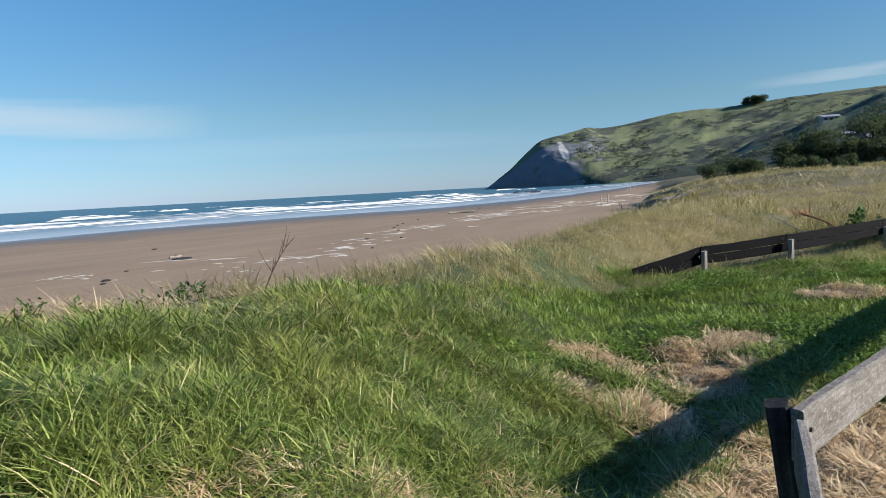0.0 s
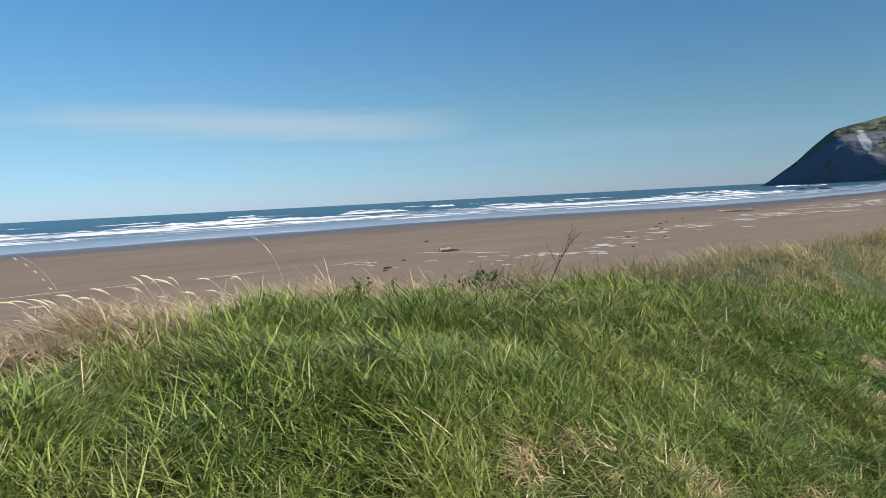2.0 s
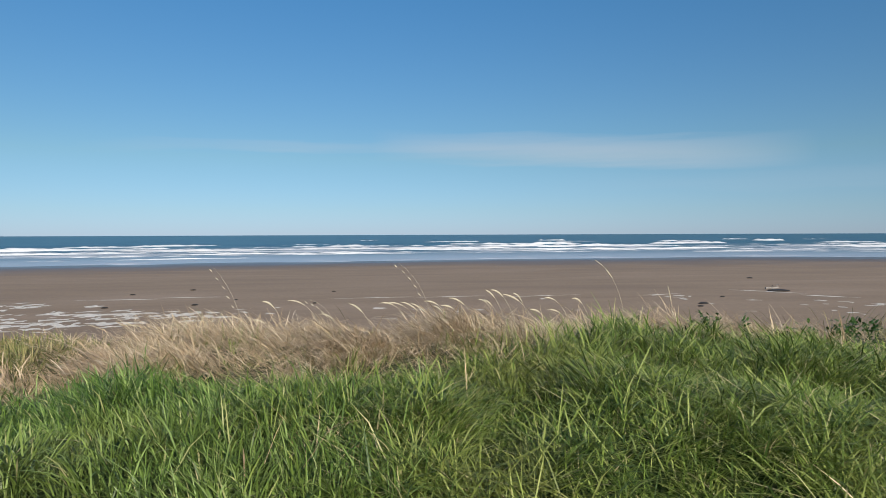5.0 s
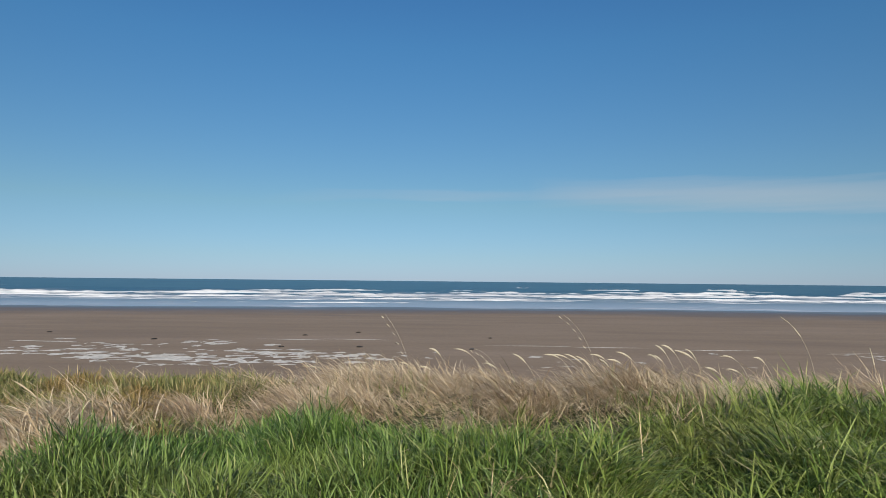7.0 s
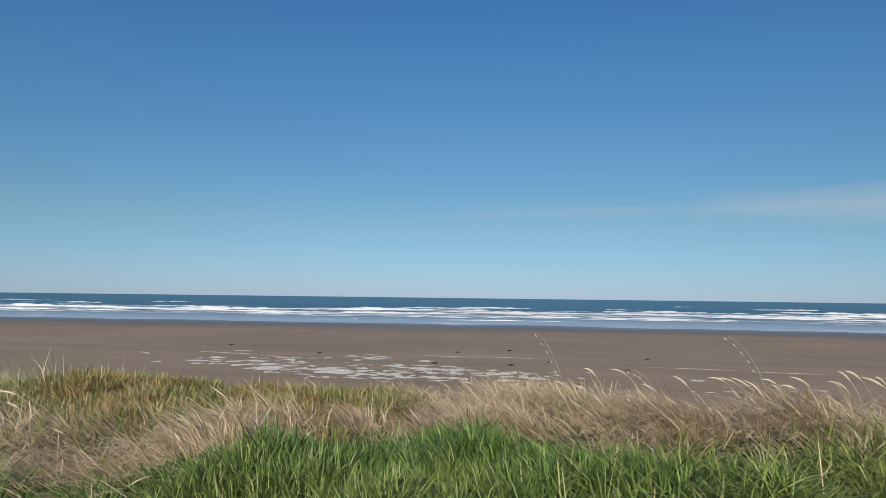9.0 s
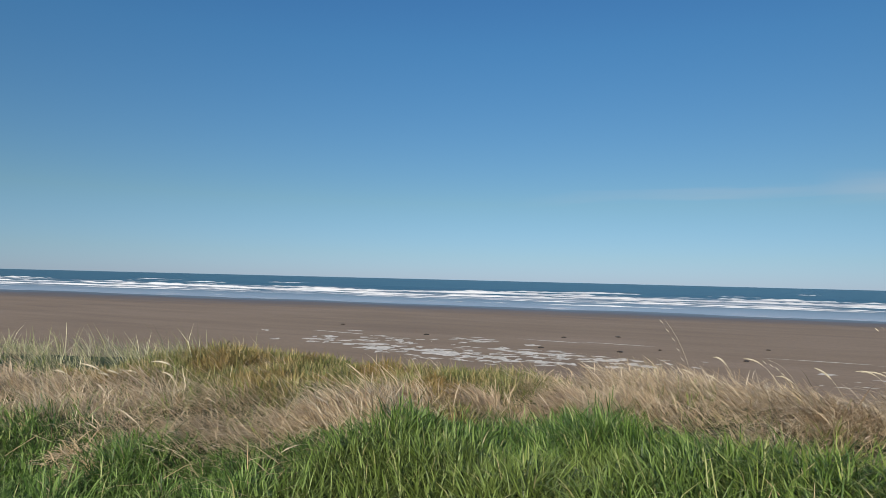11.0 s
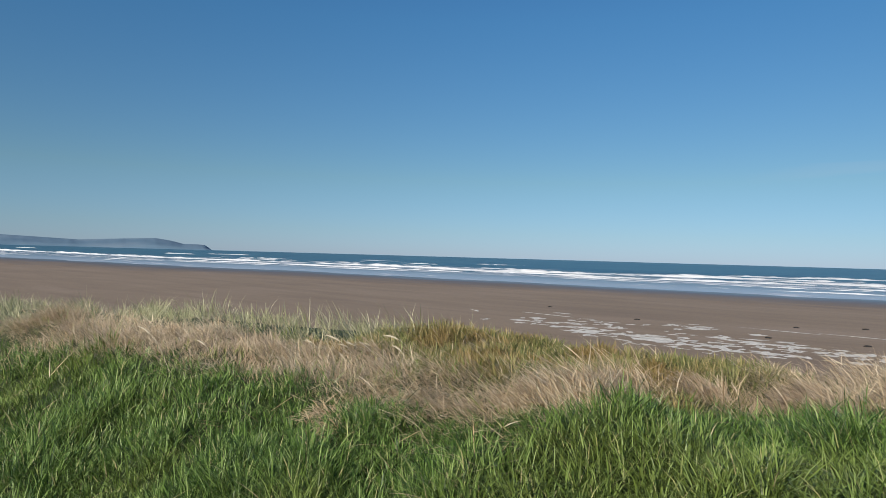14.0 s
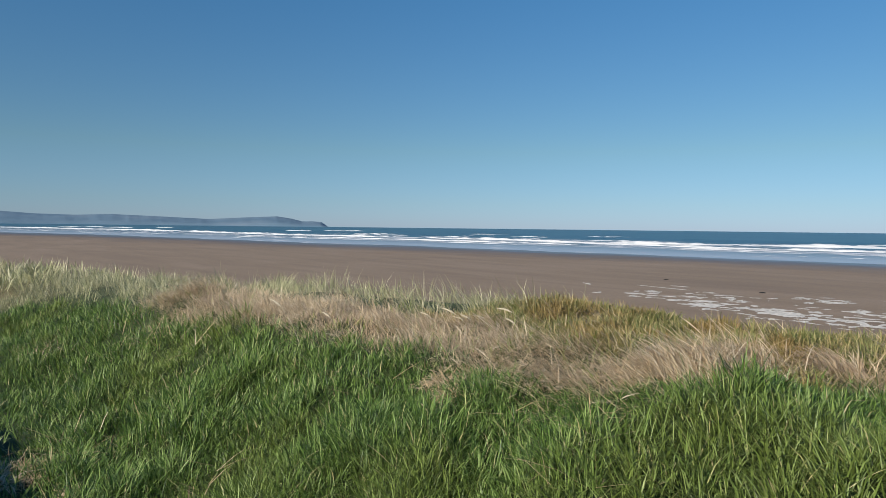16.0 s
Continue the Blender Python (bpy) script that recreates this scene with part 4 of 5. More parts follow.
# bushes over the hillsides, densest low down
def hillside(surface, n, a0, a1, size, per, seed, bias):
    g = np.random.default_rng(seed)
    A, T, x, y, z = surface
    ok = (A > a0) & (A < a1) & (T > 0.02) & (T < 0.97) & (rough2(x, y, size * 14, 3) > 0.05 + bias * T)
    pick = g.choice(np.flatnonzero(ok.ravel()), n)
    c = np.column_stack([x.ravel()[pick], y.ravel()[pick], z.ravel()[pick]])
    c[:, :2] += g.normal(0, size, (n, 2))
    c = np.repeat(c, per, 0)
    m = len(c)
    c = c + g.normal(0, 1, (m, 3)) * np.array([size * 0.7, size * 0.7, size * 0.15])
    return strips(c, size * g.uniform(0.4, 1.1, m), g.uniform(0, 6.28, m), g.uniform(0.1, 1.3, m), g.uniform(0, 0.8, m), size * 0.5 * g.uniform(0.5, 1.3, m), SHORT)


M_GORSE = blade_material("hillside bush", [(0.0, (0.080, 0.096, 0.070)), (0.6, (0.112, 0.132, 0.090)), (1.0, (0.150, 0.168, 0.108))], (0.090, 0.104, 0.076), 0.02, 0.5, 0.8, 0.2, 0.1)
grass("hillside_bushes", [hillside(near_hill, 2000, -6, 9.3, 0.9, 8, 61, 0.1), hillside(far_hill, 2200, -5, 20, 2.2, 9, 62, 0.35)], M_GORSE, "dark green bushes in patches over the hillsides", "bush")


# ---- timber barriers ----
def loft(rings):
    """A closed solid through rings of equal length."""
    bm = bmesh.new()
    rows = [[bm.verts.new(p) for p in r] for r in rings]
    n = len(rings[0])
    for a, b in zip(rows, rows[1:]):
        for i in range(n):
            bm.faces.new((a[i], a[(i + 1) % n], b[(i + 1) % n], b[i]))
    bm.faces.new(rows[0][::-1])
    bm.faces.new(rows[-1])
    bmesh.ops.recalc_face_normals(bm, faces=bm.faces)
    return bm


def board(length, high, thick, seed, sag=0.01):
    """A sawn board along y with worn edges; its top edge is at z = 0."""
    g = random.Random(seed)
    rings = []
    n = max(6, int(length / 0.18))
    for i in range(n + 1):
        y = length * i / n
        s = -sag * math.sin(math.pi * i / n)
        c = 0.007 + 0.004 * g.random()
        bow = 0.006 * math.sin(i * 0.9 + seed)
        a, b = -thick / 2 + bow, thick / 2 + bow
        t0, z0 = s - 0.006 * g.random(), s - high + 0.006 * g.random()
        rings.append([(a + c, y, t0), (b - c, y, t0 - 0.002), (b, y, t0 - c), (b, y, z0 + c), (b - c, y, z0), (a + c, y, z0), (a, y, z0 + c), (a, y, t0 - c)])
    return loft(rings)


def post_bm(w, d, h, seed, slope=0.012):
    g = random.Random(seed)
    rings = []
    n = 7
    for i in range(n + 1):
        z = h * i / n
        c = 0.010 + 0.004 * g.random()
        k = 1.0 - 0.03 * i / n
        a, b, e, f = -w / 2 * k, w / 2 * k, -d / 2 * k, d / 2 * k
        up = slope if i == n else 0
        j = lambda: g.uniform(-0.003, 0.003)
        rings.append([(a + c, e + j(), z), (b - c, e + j(), z), (b + j(), e + c, z), (b + j(), f - c, z + up), (b - c, f + j(), z + up), (a + c, f + j(), z + up), (a + j(), f - c, z + up), (a + j(), e + c, z)])
    return loft(rings)


def barrier(label, line, rail_z, boards, high, thick, rail_mat, post_mat, post_w, post_ats, seed=1):
    """A post and rail barrier: line of (x, y) for the boards, rail_z their top edges; posts as (x, y, turn, height)."""
    base = new("timber_barrier")
    tagged(base, label, "fence", "timber barriers")
    for i, ((x0, y0), (x1, y1)) in enumerate(zip(line, line[1:])):
        length = math.hypot(x1 - x0, y1 - y0)
        yaw = math.degrees(math.atan2(-(x1 - x0), y1 - y0))
        for b in range(boards):
            r = part("rail", board(length - 0.008, high, thick, seed + 7 * i + b), rail_mat, base)
            r.matrix_world = pose(x0, y0, rail_z[i] - b * (high + 0.004), -math.degrees(math.atan2(rail_z[i] - rail_z[i + 1], length)), 0, yaw)
            for e in (0.07, length - 0.09):
                bm = bmesh.new()
                bmesh.ops.create_cone(bm, cap_ends=True, segments=8, radius1=0.012, radius2=0.010, depth=0.012, matrix=pose(thick / 2 + 0.004, e, -high * 0.45, 0, 90, 0))
                part("bolt", bm, M_BOLT, r)
    for i, (px, py, yaw, h) in enumerate(post_ats):
        z = float(land(px, py))
        p = part("post", post_bm(post_w, post_w * 0.95, h + 0.25, seed + 40 + i), post_mat, base)
        p.matrix_world = pose(px, py, z - 0.25, 0, 0, yaw)
    return base


ZR = 3.0
M_POST2 = wood_material("bleached post timber", (0.11, 0.105, 0.095), (0.20, 0.19, 0.175), (0.30, 0.285, 0.26), 2)
pale_barrier = barrier("weathered grey timber barrier rail on a corner post in dead grass", [(-0.49, 3.43), (0.27, 5.83), (1.03, 8.23), (1.79, 10.63)], [ZR + 0.010, ZR + 0.080, ZR + 0.11, ZR + 0.13], 1, 0.235, 0.05, M_RAIL, M_POST, 0.125,
        [(0.20, 5.86, -17, 0.73), (0.96, 8.26, -17, 0.76), (1.72, 10.66, -17, 0.78)], 3)
PX, PY, PZ = -0.535, 3.50, 3.008
pz = float(land(PX, PY)) - 0.25
# the whole corner post takes the dark tone of its shaded face
corner = part("post", post_bm(0.094, 0.092, PZ - pz, 43), M_SHADED_POST, pale_barrier, "corner post coloured dark as on its shaded side")
corner.matrix_world = pose(PX + 0.085, PY, pz, 0, -7.5, 4)
# added board in paler timber: stands in for the post's sunlit side
lit_face = part("lit_face", board(0.60, 0.085, 0.028, 77, 0.0), M_RAIL, pale_barrier, "added pale board for the corner post's sunlit face")
lit_face.matrix_world = pose(PX + 0.100, PY - 0.045, PZ - 0.62, 85, 0, 20) @ pose(0, 0, 0, 0, 62, 0)
barrier("weathered grey timber barrier rail running along the dune edge", [(0.70, -7.7), (0.42, -4.9), (0.14, -2.1), (-0.15, 0.68), (-0.478, 3.36)], [ZR, ZR, ZR, ZR, ZR - 0.005], 1, 0.235, 0.045, M_RAIL, M_POST, 0.125,
        [(0.61, -7.65, 6, 0.56), (0.33, -4.85, 6, 0.56), (0.05, -2.1, 6, 0.56), (-0.24, 0.68, 6, 0.56)], 13)
R2 = [(-3.3, 11.15), (-2.4, 12.0), (-1.2, 13.1), (0.25, 15.5), (1.5, 18.1)]
barrier("near-black double-board timber barrier half sunk in grass", R2, [2.53, 2.80, 2.90, 2.97, 3.0], 2, 0.145, 0.045, M_DARKRAIL, M_POST2, 0.085,
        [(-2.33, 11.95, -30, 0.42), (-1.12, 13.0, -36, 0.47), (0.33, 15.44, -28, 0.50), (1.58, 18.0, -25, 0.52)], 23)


# ---- plants that stand alone ----
def tube(points, r0, r1, seg=6):
    """A tapered stem through points."""
    rings = []
    n = len(points)
    pts = [Vector(p) for p in points]
    for i, p in enumerate(pts):
        d = (pts[min(i + 1, n - 1)] - pts[max(i - 1, 0)]).normalized()
        u = d.orthogonal().normalized()
        w = d.cross(u)
        r = r0 + (r1 - r0) * i / (n - 1)
        rings.append([p + (u * math.cos(a) + w * math.sin(a)) * r for a in (2 * math.pi * k / seg for k in range(seg))])
    return loft(rings)


def arch(x, y, z, length, heading, tilt, bend, n=9):
    p, out = Vector((x, y, z)), []
    for i in range(n + 1):
        out.append(p.copy())
        th = tilt + bend * ((i + 0.5) / n) ** 2
        p += Vector((math.sin(th) * math.cos(heading), math.sin(th) * math.sin(heading), math.cos(th))) * (length / n)
    return out


def at(azd, d):
    return -math.sin(radians(azd)) * d, math.cos(radians(azd)) * d


def seed_stem(azd, d, top_z, tilt, bend, label, oats=False, seed=0):
    x, y = at(azd, d)
    z = float(land(x, y)) - 0.02
    base = new("seed_stem")
    tagged(base, label, "grass stem", "tall seed stems")
    L = (top_z - z) * 1.06
    pts = arch(x, y, z, L, WIND, tilt, bend, 11)
    part("stalk", tube(pts, 0.0011, 0.0006), M_HEADS, base)
    g = np.random.default_rng(seed)
    if oats:
        for i, p in enumerate(pts[-5:]):
            for s in ((-1, 1)[i % 2],):
                bm = bmesh.new()
                bmesh.ops.create_uvsphere(bm, u_segments=6, v_segments=5, radius=1.0, matrix=Matrix.Translation(p + Vector((0.012 * s, -0.022, -0.018))) @ pose(0, 0, 0, 50, 0, 20 * s) @ Matrix.Diagonal((0.0032, 0.0032, 0.014, 1)))
                part("spikelet", bm, M_HEADS, base)
    else:
        bm = tube(pts[-4:], 0.0045, 0.0015, 7)
        part("seed_head", bm, M_HEADS, base)
    return base


seed_stem(66.8, 5.35, 3.86, 0.10, 1.0, "tall pale grass stem bending over the dune crest", False, 1)
seed_stem(81.6, 5.2, 3.83, 0.10, 0.9, "tall pale oat stem with hanging spikelets on the dune crest", True, 2)
seed_stem(95.8, 5.3, 3.77, 0.10, 0.6, "tall thin oat stem with small hanging spikelets", True, 3)
seed_stem(89.0, 5.0, 3.62, 0.12, 1.2, "dry grass stem with a curled head on the crest", True, 4)
seed_stem(63.5, 5.2, 3.62, 0.05, 0.3, "thin straight dry grass stem on the crest", False, 5)

# feathery heads blown over along the crest: bearing and rise of each tip
PLUMES = [(88.4, -0.095), (86.1, -0.095), (83.6, -0.096), (90.7, -0.109), (95.6, -0.113), (80.6, -0.089), (81.3, -0.099), (78.0, -0.091), (76.4, -0.084), (75.5, -0.083), (73.4, -0.089), (71.0, -0.089), (77.8, -0.078), (74.4, -0.104), (72.9, -0.105), (94.9, -0.09), (93.0, -0.089), (85.7, -0.096), (84.4, -0.094), (82.6, -0.093), (81.8, -0.1), (77.3, -0.078), (78.3, -0.092), (97.2, -0.108), (100.6, -0.113), (104.7, -0.112),
          (143.3, -0.120), (141.6, -0.112), (140.7, -0.125), (140.0, -0.122), (137.0, -0.112), (136.2, -0.125), (155.4, -0.100), (151.2, -0.119), (103.4, -0.131), (138.9, -0.123), (110.8, -0.140)]
rp = random.Random(9)
for i, (azd, e) in enumerate(PLUMES):
    d = 5.15 + rp.uniform(-0.25, 0.35)
    tip = Vector((*at(azd, d), 4.0 + e * d))
    wind_dir = Vector((math.cos(WIND), math.sin(WIND), 0))
    foot = tip - wind_dir * rp.uniform(0.20, 0.38)
    foot.z = float(land(foot.x, foot.y)) - 0.02
    rise = tip.z - foot.z
    bend = foot.lerp(tip, 0.42) + Vector((0, 0, rise * rp.uniform(0.48, 0.72)))
    pts = [foot.lerp(bend, k / 12).lerp(bend.lerp(tip, k / 12), k / 12) for k in range(13)]
    base = new("seed_stem")
    tagged(base, "pale feathery grass plume blown over on the dune crest", "grass stem", "tall seed stems")
    part("stalk", tube(pts, 0.0015, 0.0009, 5), M_HEADS, base)
    r = rp.uniform(0.0042, 0.0064)
    hp = pts[8:]
    bm = loft([[p + Vector((math.cos(a) * q, math.sin(a) * q * 0.4, math.sin(a) * q)) for a in (0, 1.05, 2.09, 3.14, 4.19, 5.24)] for p, q in zip(hp, (r * 0.5, r, r * 1.05, r * 0.8, r * 0.15))])
    part("seed_head", bm, M_HEADS, base)

# the dead twig
tw = new("dead_twig")
tagged(tw, "bare dark brown branching twig standing in the grass", "twig")
x, y = at(46.2, 5.7)
z = float(land(x, y))
main = arch(x, y, z, 0.54, 0.75, 0.40, 0.45, 10)
part("stem", tube(main, 0.0065, 0.002), M_STEM, tw)
g2 = random.Random(5)
for i in (3, 4, 5, 6, 7, 8):
    for s in (-1, 1):
        if g2.random() < 0.75:
            p = main[i]
            part("branch", tube(arch(p.x, p.y, p.z, g2.uniform(0.08, 0.22), 0.75 + g2.uniform(-0.9, 0.9) + (math.pi if g2.random() < 0.25 else 0), g2.uniform(0.2, 0.6), g2.uniform(-0.2, 0.4), 5), 0.003, 0.0012), M_STEM, tw)


def leafy(name, label, category, x, y, z, spread, high, n, leaf, material, seed, group="", lobes=5, droop=0.6):
    """A small leafy plant: stems, and leaves of their own shape about them."""
    g = np.random.default_rng(seed)
    base = new(name)
    tagged(base, label, category, group)
    rnd = random.Random(seed)
    tips = []
    for i in range(lobes):
        h = rnd.uniform(0, 6.28)
        pts = arch(x + rnd.gauss(0, spread * 0.25), y + rnd.gauss(0, spread * 0.25), z - 0.02, high * rnd.uniform(0.7, 1.15), h, rnd.uniform(0.05, 0.6), rnd.uniform(0.1, 0.7), 6)
        part("stem", tube(pts, 0.0045, 0.002, 5), M_HERB, base)
        tips += pts[2:]
    tips = np.array([tuple(p) for p in tips])
    b = tips[g.integers(0, len(tips), n)] + g.normal(0, spread * 0.12, (n, 3))
    v, q, t = strips(b, leaf * g.uniform(0.6, 1.2, n), g.uniform(0, 6.28, n), g.uniform(0.5, 1.5, n), g.uniform(0, droop, n), leaf * 0.55 * g.uniform(0.7, 1.2, n), [(0.0, 0.2), (0.3, 0.95), (0.65, 0.9), (1.0, 0.0)])
    solid("leaves", fast_mesh("leaves", v, q, t), material, base)
    return base


for azd, d, sp, hi, n, sd in [(61.2, 5.2, 0.16, 0.24, 130, 1), (58.6, 5.3, 0.12, 0.17, 80, 2), (55.0, 5.4, 0.14, 0.15, 90, 3), (52.6, 5.5, 0.20, 0.19, 150, 4), (50.6, 5.6, 0.12, 0.14, 70, 5)]:
    x, y = at(azd, d)
    leafy("herb", "leafy dark green herb on the dune crest", "plant", x, y, float(land(x, y)), sp, hi, n, 0.036, M_HERB, sd, "crest herbs")


# ---- shrubs and trees ----
def tree(name, label, category, x, y, z, high, radius, seed, leaves, leaf, group, bare=0.25, material=None):
    g = np.random.default_rng(seed)
    rnd = random.Random(seed)
    base = new(name)
    base.location = (x, y, z)
    tagged(base, label, category, group)
    trunk = [(0, 0, -0.3)] + [(rnd.gauss(0, 0.03) * high, rnd.gauss(0, 0.03) * high, high * 0.62 * i / 5) for i in range(1, 6)]
    part("trunk", tube(trunk, high * 0.035, high * 0.012, 8), M_BARK, base)
    blobs = []
    for i in range(9 + int(radius)):
        a, rr = rnd.uniform(0, 6.28), radius * math.sqrt(rnd.random()) * 0.8
        c = Vector((math.cos(a) * rr, math.sin(a) * rr, high * rnd.uniform(bare, 0.86) * (1 - 0.25 * (rr / radius) ** 2)))
        blobs.append((c, radius * rnd.uniform(0.28, 0.46)))
        s = Vector(trunk[2 + i % 3])
        if i < 7:
            part("limb", tube([s, s.lerp(c, 0.5) + Vector((0, 0, 0.06 * high)), c], high * 0.012, high * 0.004, 6), M_BARK, base)
    pts = []
    for c, r in blobs:
        k = int(leaves / len(blobs))
        d = g.normal(0, 1, (k, 3))
        d /= np.linalg.norm(d, axis=1)[:, None]
        rr = r * g.uniform(0.55, 1.08, k) ** 0.6
        p = np.array(c) + d * rr[:, None] * np.array([1, 1, 0.8])
        pts.append(p[p[:, 2] > 0.05 * high])
    b = np.concatenate(pts)
    n = len(b)
    v, q, t = strips(b, leaf * g.uniform(0.6, 1.4, n), g.uniform(0, 6.28, n), g.uniform(0.3, 2.2, n), g.uniform(-0.3, 0.8, n), leaf * 0.6 * g.uniform(0.6, 1.3, n), [(0.0, 0.4), (0.5, 1.0), (1.0, 0.0)])
    solid("crown", fast_mesh("crown", v, q, t), material or M_LEAF, base)
    return base


for i, (azd, d, hi, ra, nm) in enumerate([(9.2, 92, 2.0, 1.9, "shrub"), (8.3, 96, 2.6, 2.2, "shrub"), (7.2, 95, 2.2, 1.8, "shrub"), (6.2, 93, 2.0, 1.5, "shrub"), (3.2, 88, 1.7, 1.9, "shrub"), (2.1, 86, 1.5, 1.5, "shrub"), (0.2, 84, 1.5, 1.6, "shrub")]):
    x, y = at(azd, d)
    tree(nm, "low rounded dark green coastal shrub on the dune", "shrub", x, y, float(land(x, y)) - 0.1, hi, ra, 50 + i, 3000, 0.20, "coastal shrubs", 0.12)
for i, (azd, d, hi, ra) in enumerate([(4.3, 102, 4.8, 2.8), (2.9, 105, 6.8, 3.6), (1.3, 104, 6.2, 3.6), (-0.6, 101, 3.6, 2.6), (-1.4, 118, 9.5, 4.2), (-2.2, 100, 3.6, 2.8), (0.0, 112, 4.0, 3.0), (-2.9, 128, 12.5, 5.5), (-4.6, 122, 9.0, 5.5)]):
    x, y = at(azd, d)
    tree("coastal_tree", "dense dark green coastal tree behind the dunes", "tree", x, y, float(land(x, y)) - 0.1, hi, ra, 80 + i, 5000, 0.32, "coastal trees", 0.14)
tx0, ty0 = at(6.05, 1185)
for i in range(3):
    tree("hilltop_tree", "dark wind-shaped tree on the hill crest", "tree", tx0 + (i - 1) * 10, ty0 - 2 * i, 112.0 + 0.5 * i, 14.5 - 2 * abs(i - 0.8), 10.0, 120 + i, 2600, 1.6, "hilltop trees", 0.1)


# ---- houses ----
def box_bm(x0, x1, y0, y1, z0, z1):
    bm = bmesh.new()
    bmesh.ops.create_cube(bm, size=1.0, matrix=Matrix.Translation(((x0 + x1) / 2, (y0 + y1) / 2, (z0 + z1) / 2)) @ Matrix.Diagonal((x1 - x0, y1 - y0, z1 - z0, 1)))
    bmesh.ops.bevel(bm, geom=bm.edges[:], offset=0.03, segments=1, affect="EDGES")
    return bm


def house(azd, tan_el, w, dep, h, yaw, label):
    A, T, hx, hy, hz = near_hill
    k = int(np.argmin(((A - azd) * 0.0175) ** 2 + ((hz - 4) / np.hypot(hx, hy) - tan_el) ** 2 + (T > 1) * 1.0))
    x, y, z = float(hx.ravel()[k]), float(hy.ravel()[k]), float(hz.ravel()[k])
    base = new("house")
    base.matrix_world = pose(x, y, z, 0, 0, yaw)
    tagged(base, label, "house", "houses on the slope")
    part("wall", box_bm(-w / 2, w / 2, -dep / 2, dep / 2, -3, h), M_WALL, base)
    e, rise = 0.5, dep * 0.2
    bm = loft([[(sx, -dep / 2 - e, h), (sx, dep / 2 + e, h), (sx, dep / 2 + e, h + 0.15), (sx, 0, h + rise + 0.15), (sx, -dep / 2 - e, h + 0.15)] for sx in (-w / 2 - e, w / 2 + e)])
    part("roof", bm, M_ROOF, base, "grey metal roof")
    for i in range(3):
        cx = -w / 2 + w * (i + 0.5) / 3
        wd = part("window", box_bm(cx - 0.9, cx + 0.9, -dep / 2 - 0.06, -dep / 2 + 0.1, 0.9, 2.1), M_WALL, base)
        part("pane", box_bm(cx - 0.8, cx + 0.8, -dep / 2 - 0.09, -dep / 2 - 0.03, 1.0, 2.0), M_GLASS, wd)


house(0.2, 0.034, 5, 4, 2.2, 10, "pale weatherboard house with a grey roof among trees")
house(-2.3, 0.028, 10, 6, 2.2, -5, "long low house with a pale metal roof among trees")
house(1.1, 0.058, 7, 5, 2.4, 20, "pale house high on the scrubby slope")


# ---- on the beach ----
def lump(name, label, category, x, y, sx, sy, sz, material, seed, group="", yaw=0.0, detail=2, zoff=0.0):
    bm = bmesh.new()
    bmesh.ops.create_icosphere(bm, subdivisions=detail, radius=1.0)
    noise.seed_set(seed)
    for v in bm.verts:
        k = 1 + 0.35 * noise.noise(v.co * 1.7 + Vector((seed * 3.1, 0, 0))) + 0.15 * noise.noise(v.co * 4.0)
        v.co *= k
    ob = part(name, bm, material, None, "", True)
    ob.matrix_world = pose(x, y, float(land(x, y)) + sz * 0.35 + zoff, 0, 0, yaw) @ Matrix.Diagonal((sx, sy, sz, 1))
    return tagged(ob, label, category, group)


def driftwood(label, x, y, length, r, yaw, seed, lift=0.0):
    rnd = random.Random(seed)
    base = new("driftwood_log")
    z = float(land(x, y))
    base.matrix_world = pose(x, y, z, 0, 0, yaw)
    tagged(base, label, "driftwood", "driftwood")
    pts = [(length * (i / 7 - 0.5), 0.06 * length * math.sin(i * 0.8 + seed), r * 0.8 + lift * i / 7 + rnd.uniform(0, 0.2) * r) for i in range(8)]
    part("trunk", tube(pts, r, r * 0.55, 9), M_DRIFT, base)
    for i in (3, 5, 6):
        p = pts[i]
        part("branch", tube([p, (p[0] + rnd.uniform(0.05, 0.2) * length, p[1] + rnd.uniform(-0.2, 0.2) * length, p[2] + rnd.uniform(0.5, 2.5) * r), (p[0] + rnd.uniform(0.2, 0.4) * length, p[1] + rnd.uniform(-0.3, 0.3) * length, p[2] + rnd.uniform(0.5, 4) * r)], r * 0.35, r * 0.12, 6), M_DRIFT, base)
    return base


driftwood("pale bleached driftwood log lying on brown sand", -42.6, 31.4, 0.85, 0.10, 75, 1, 0.06)
lump("seaweed_clump", "dark clump of seaweed on brown sand", "seaweed", -41.3, 31.0, 0.45, 0.9, 0.10, M_WEED, 3, "seaweed", 10)
for i, (x, y, s) in enumerate([(-54.2, 37.8, 0.55), (-34.6, 21.1, 0.6), (-33.4, 20.2, 0.4), (-38, 24.5, 0.3), (-47.7, -31.9, 0.4), (-42.9, -21.5, 0.42), (-51.1, -9.5, 0.42), (-47.9, -12.8, 0.36), (-39.2, -11.9, 0.38), (-39.8, -7.3, 0.40), (-42.5, -5.4, 0.2), (-39.5, -0.6, 0.3), (-47.3, 0.6, 0.3), (-29.8, 38.5, 0.35),
                               (-44.0, 61, 0.5), (-40.5, 57, 0.4), (-47, 66, 0.5), (-52, 78, 0.6), (-49, 70, 0.5), (-36.5, 46.5, 0.5), (-33.5, 47.5, 0.4)]):
    lump("seaweed_clump", "dark clump of seaweed on brown sand", "seaweed", x, y, s * 0.36, s * 0.5, 0.04 + 0.05 * s, M_WEED, 10 + i, "seaweed", 15 * i % 40)
driftwood("pale driftwood branches in a hollow of the dune", -12.3, 57, 2.2, 0.20, 20, 4, 0.3)
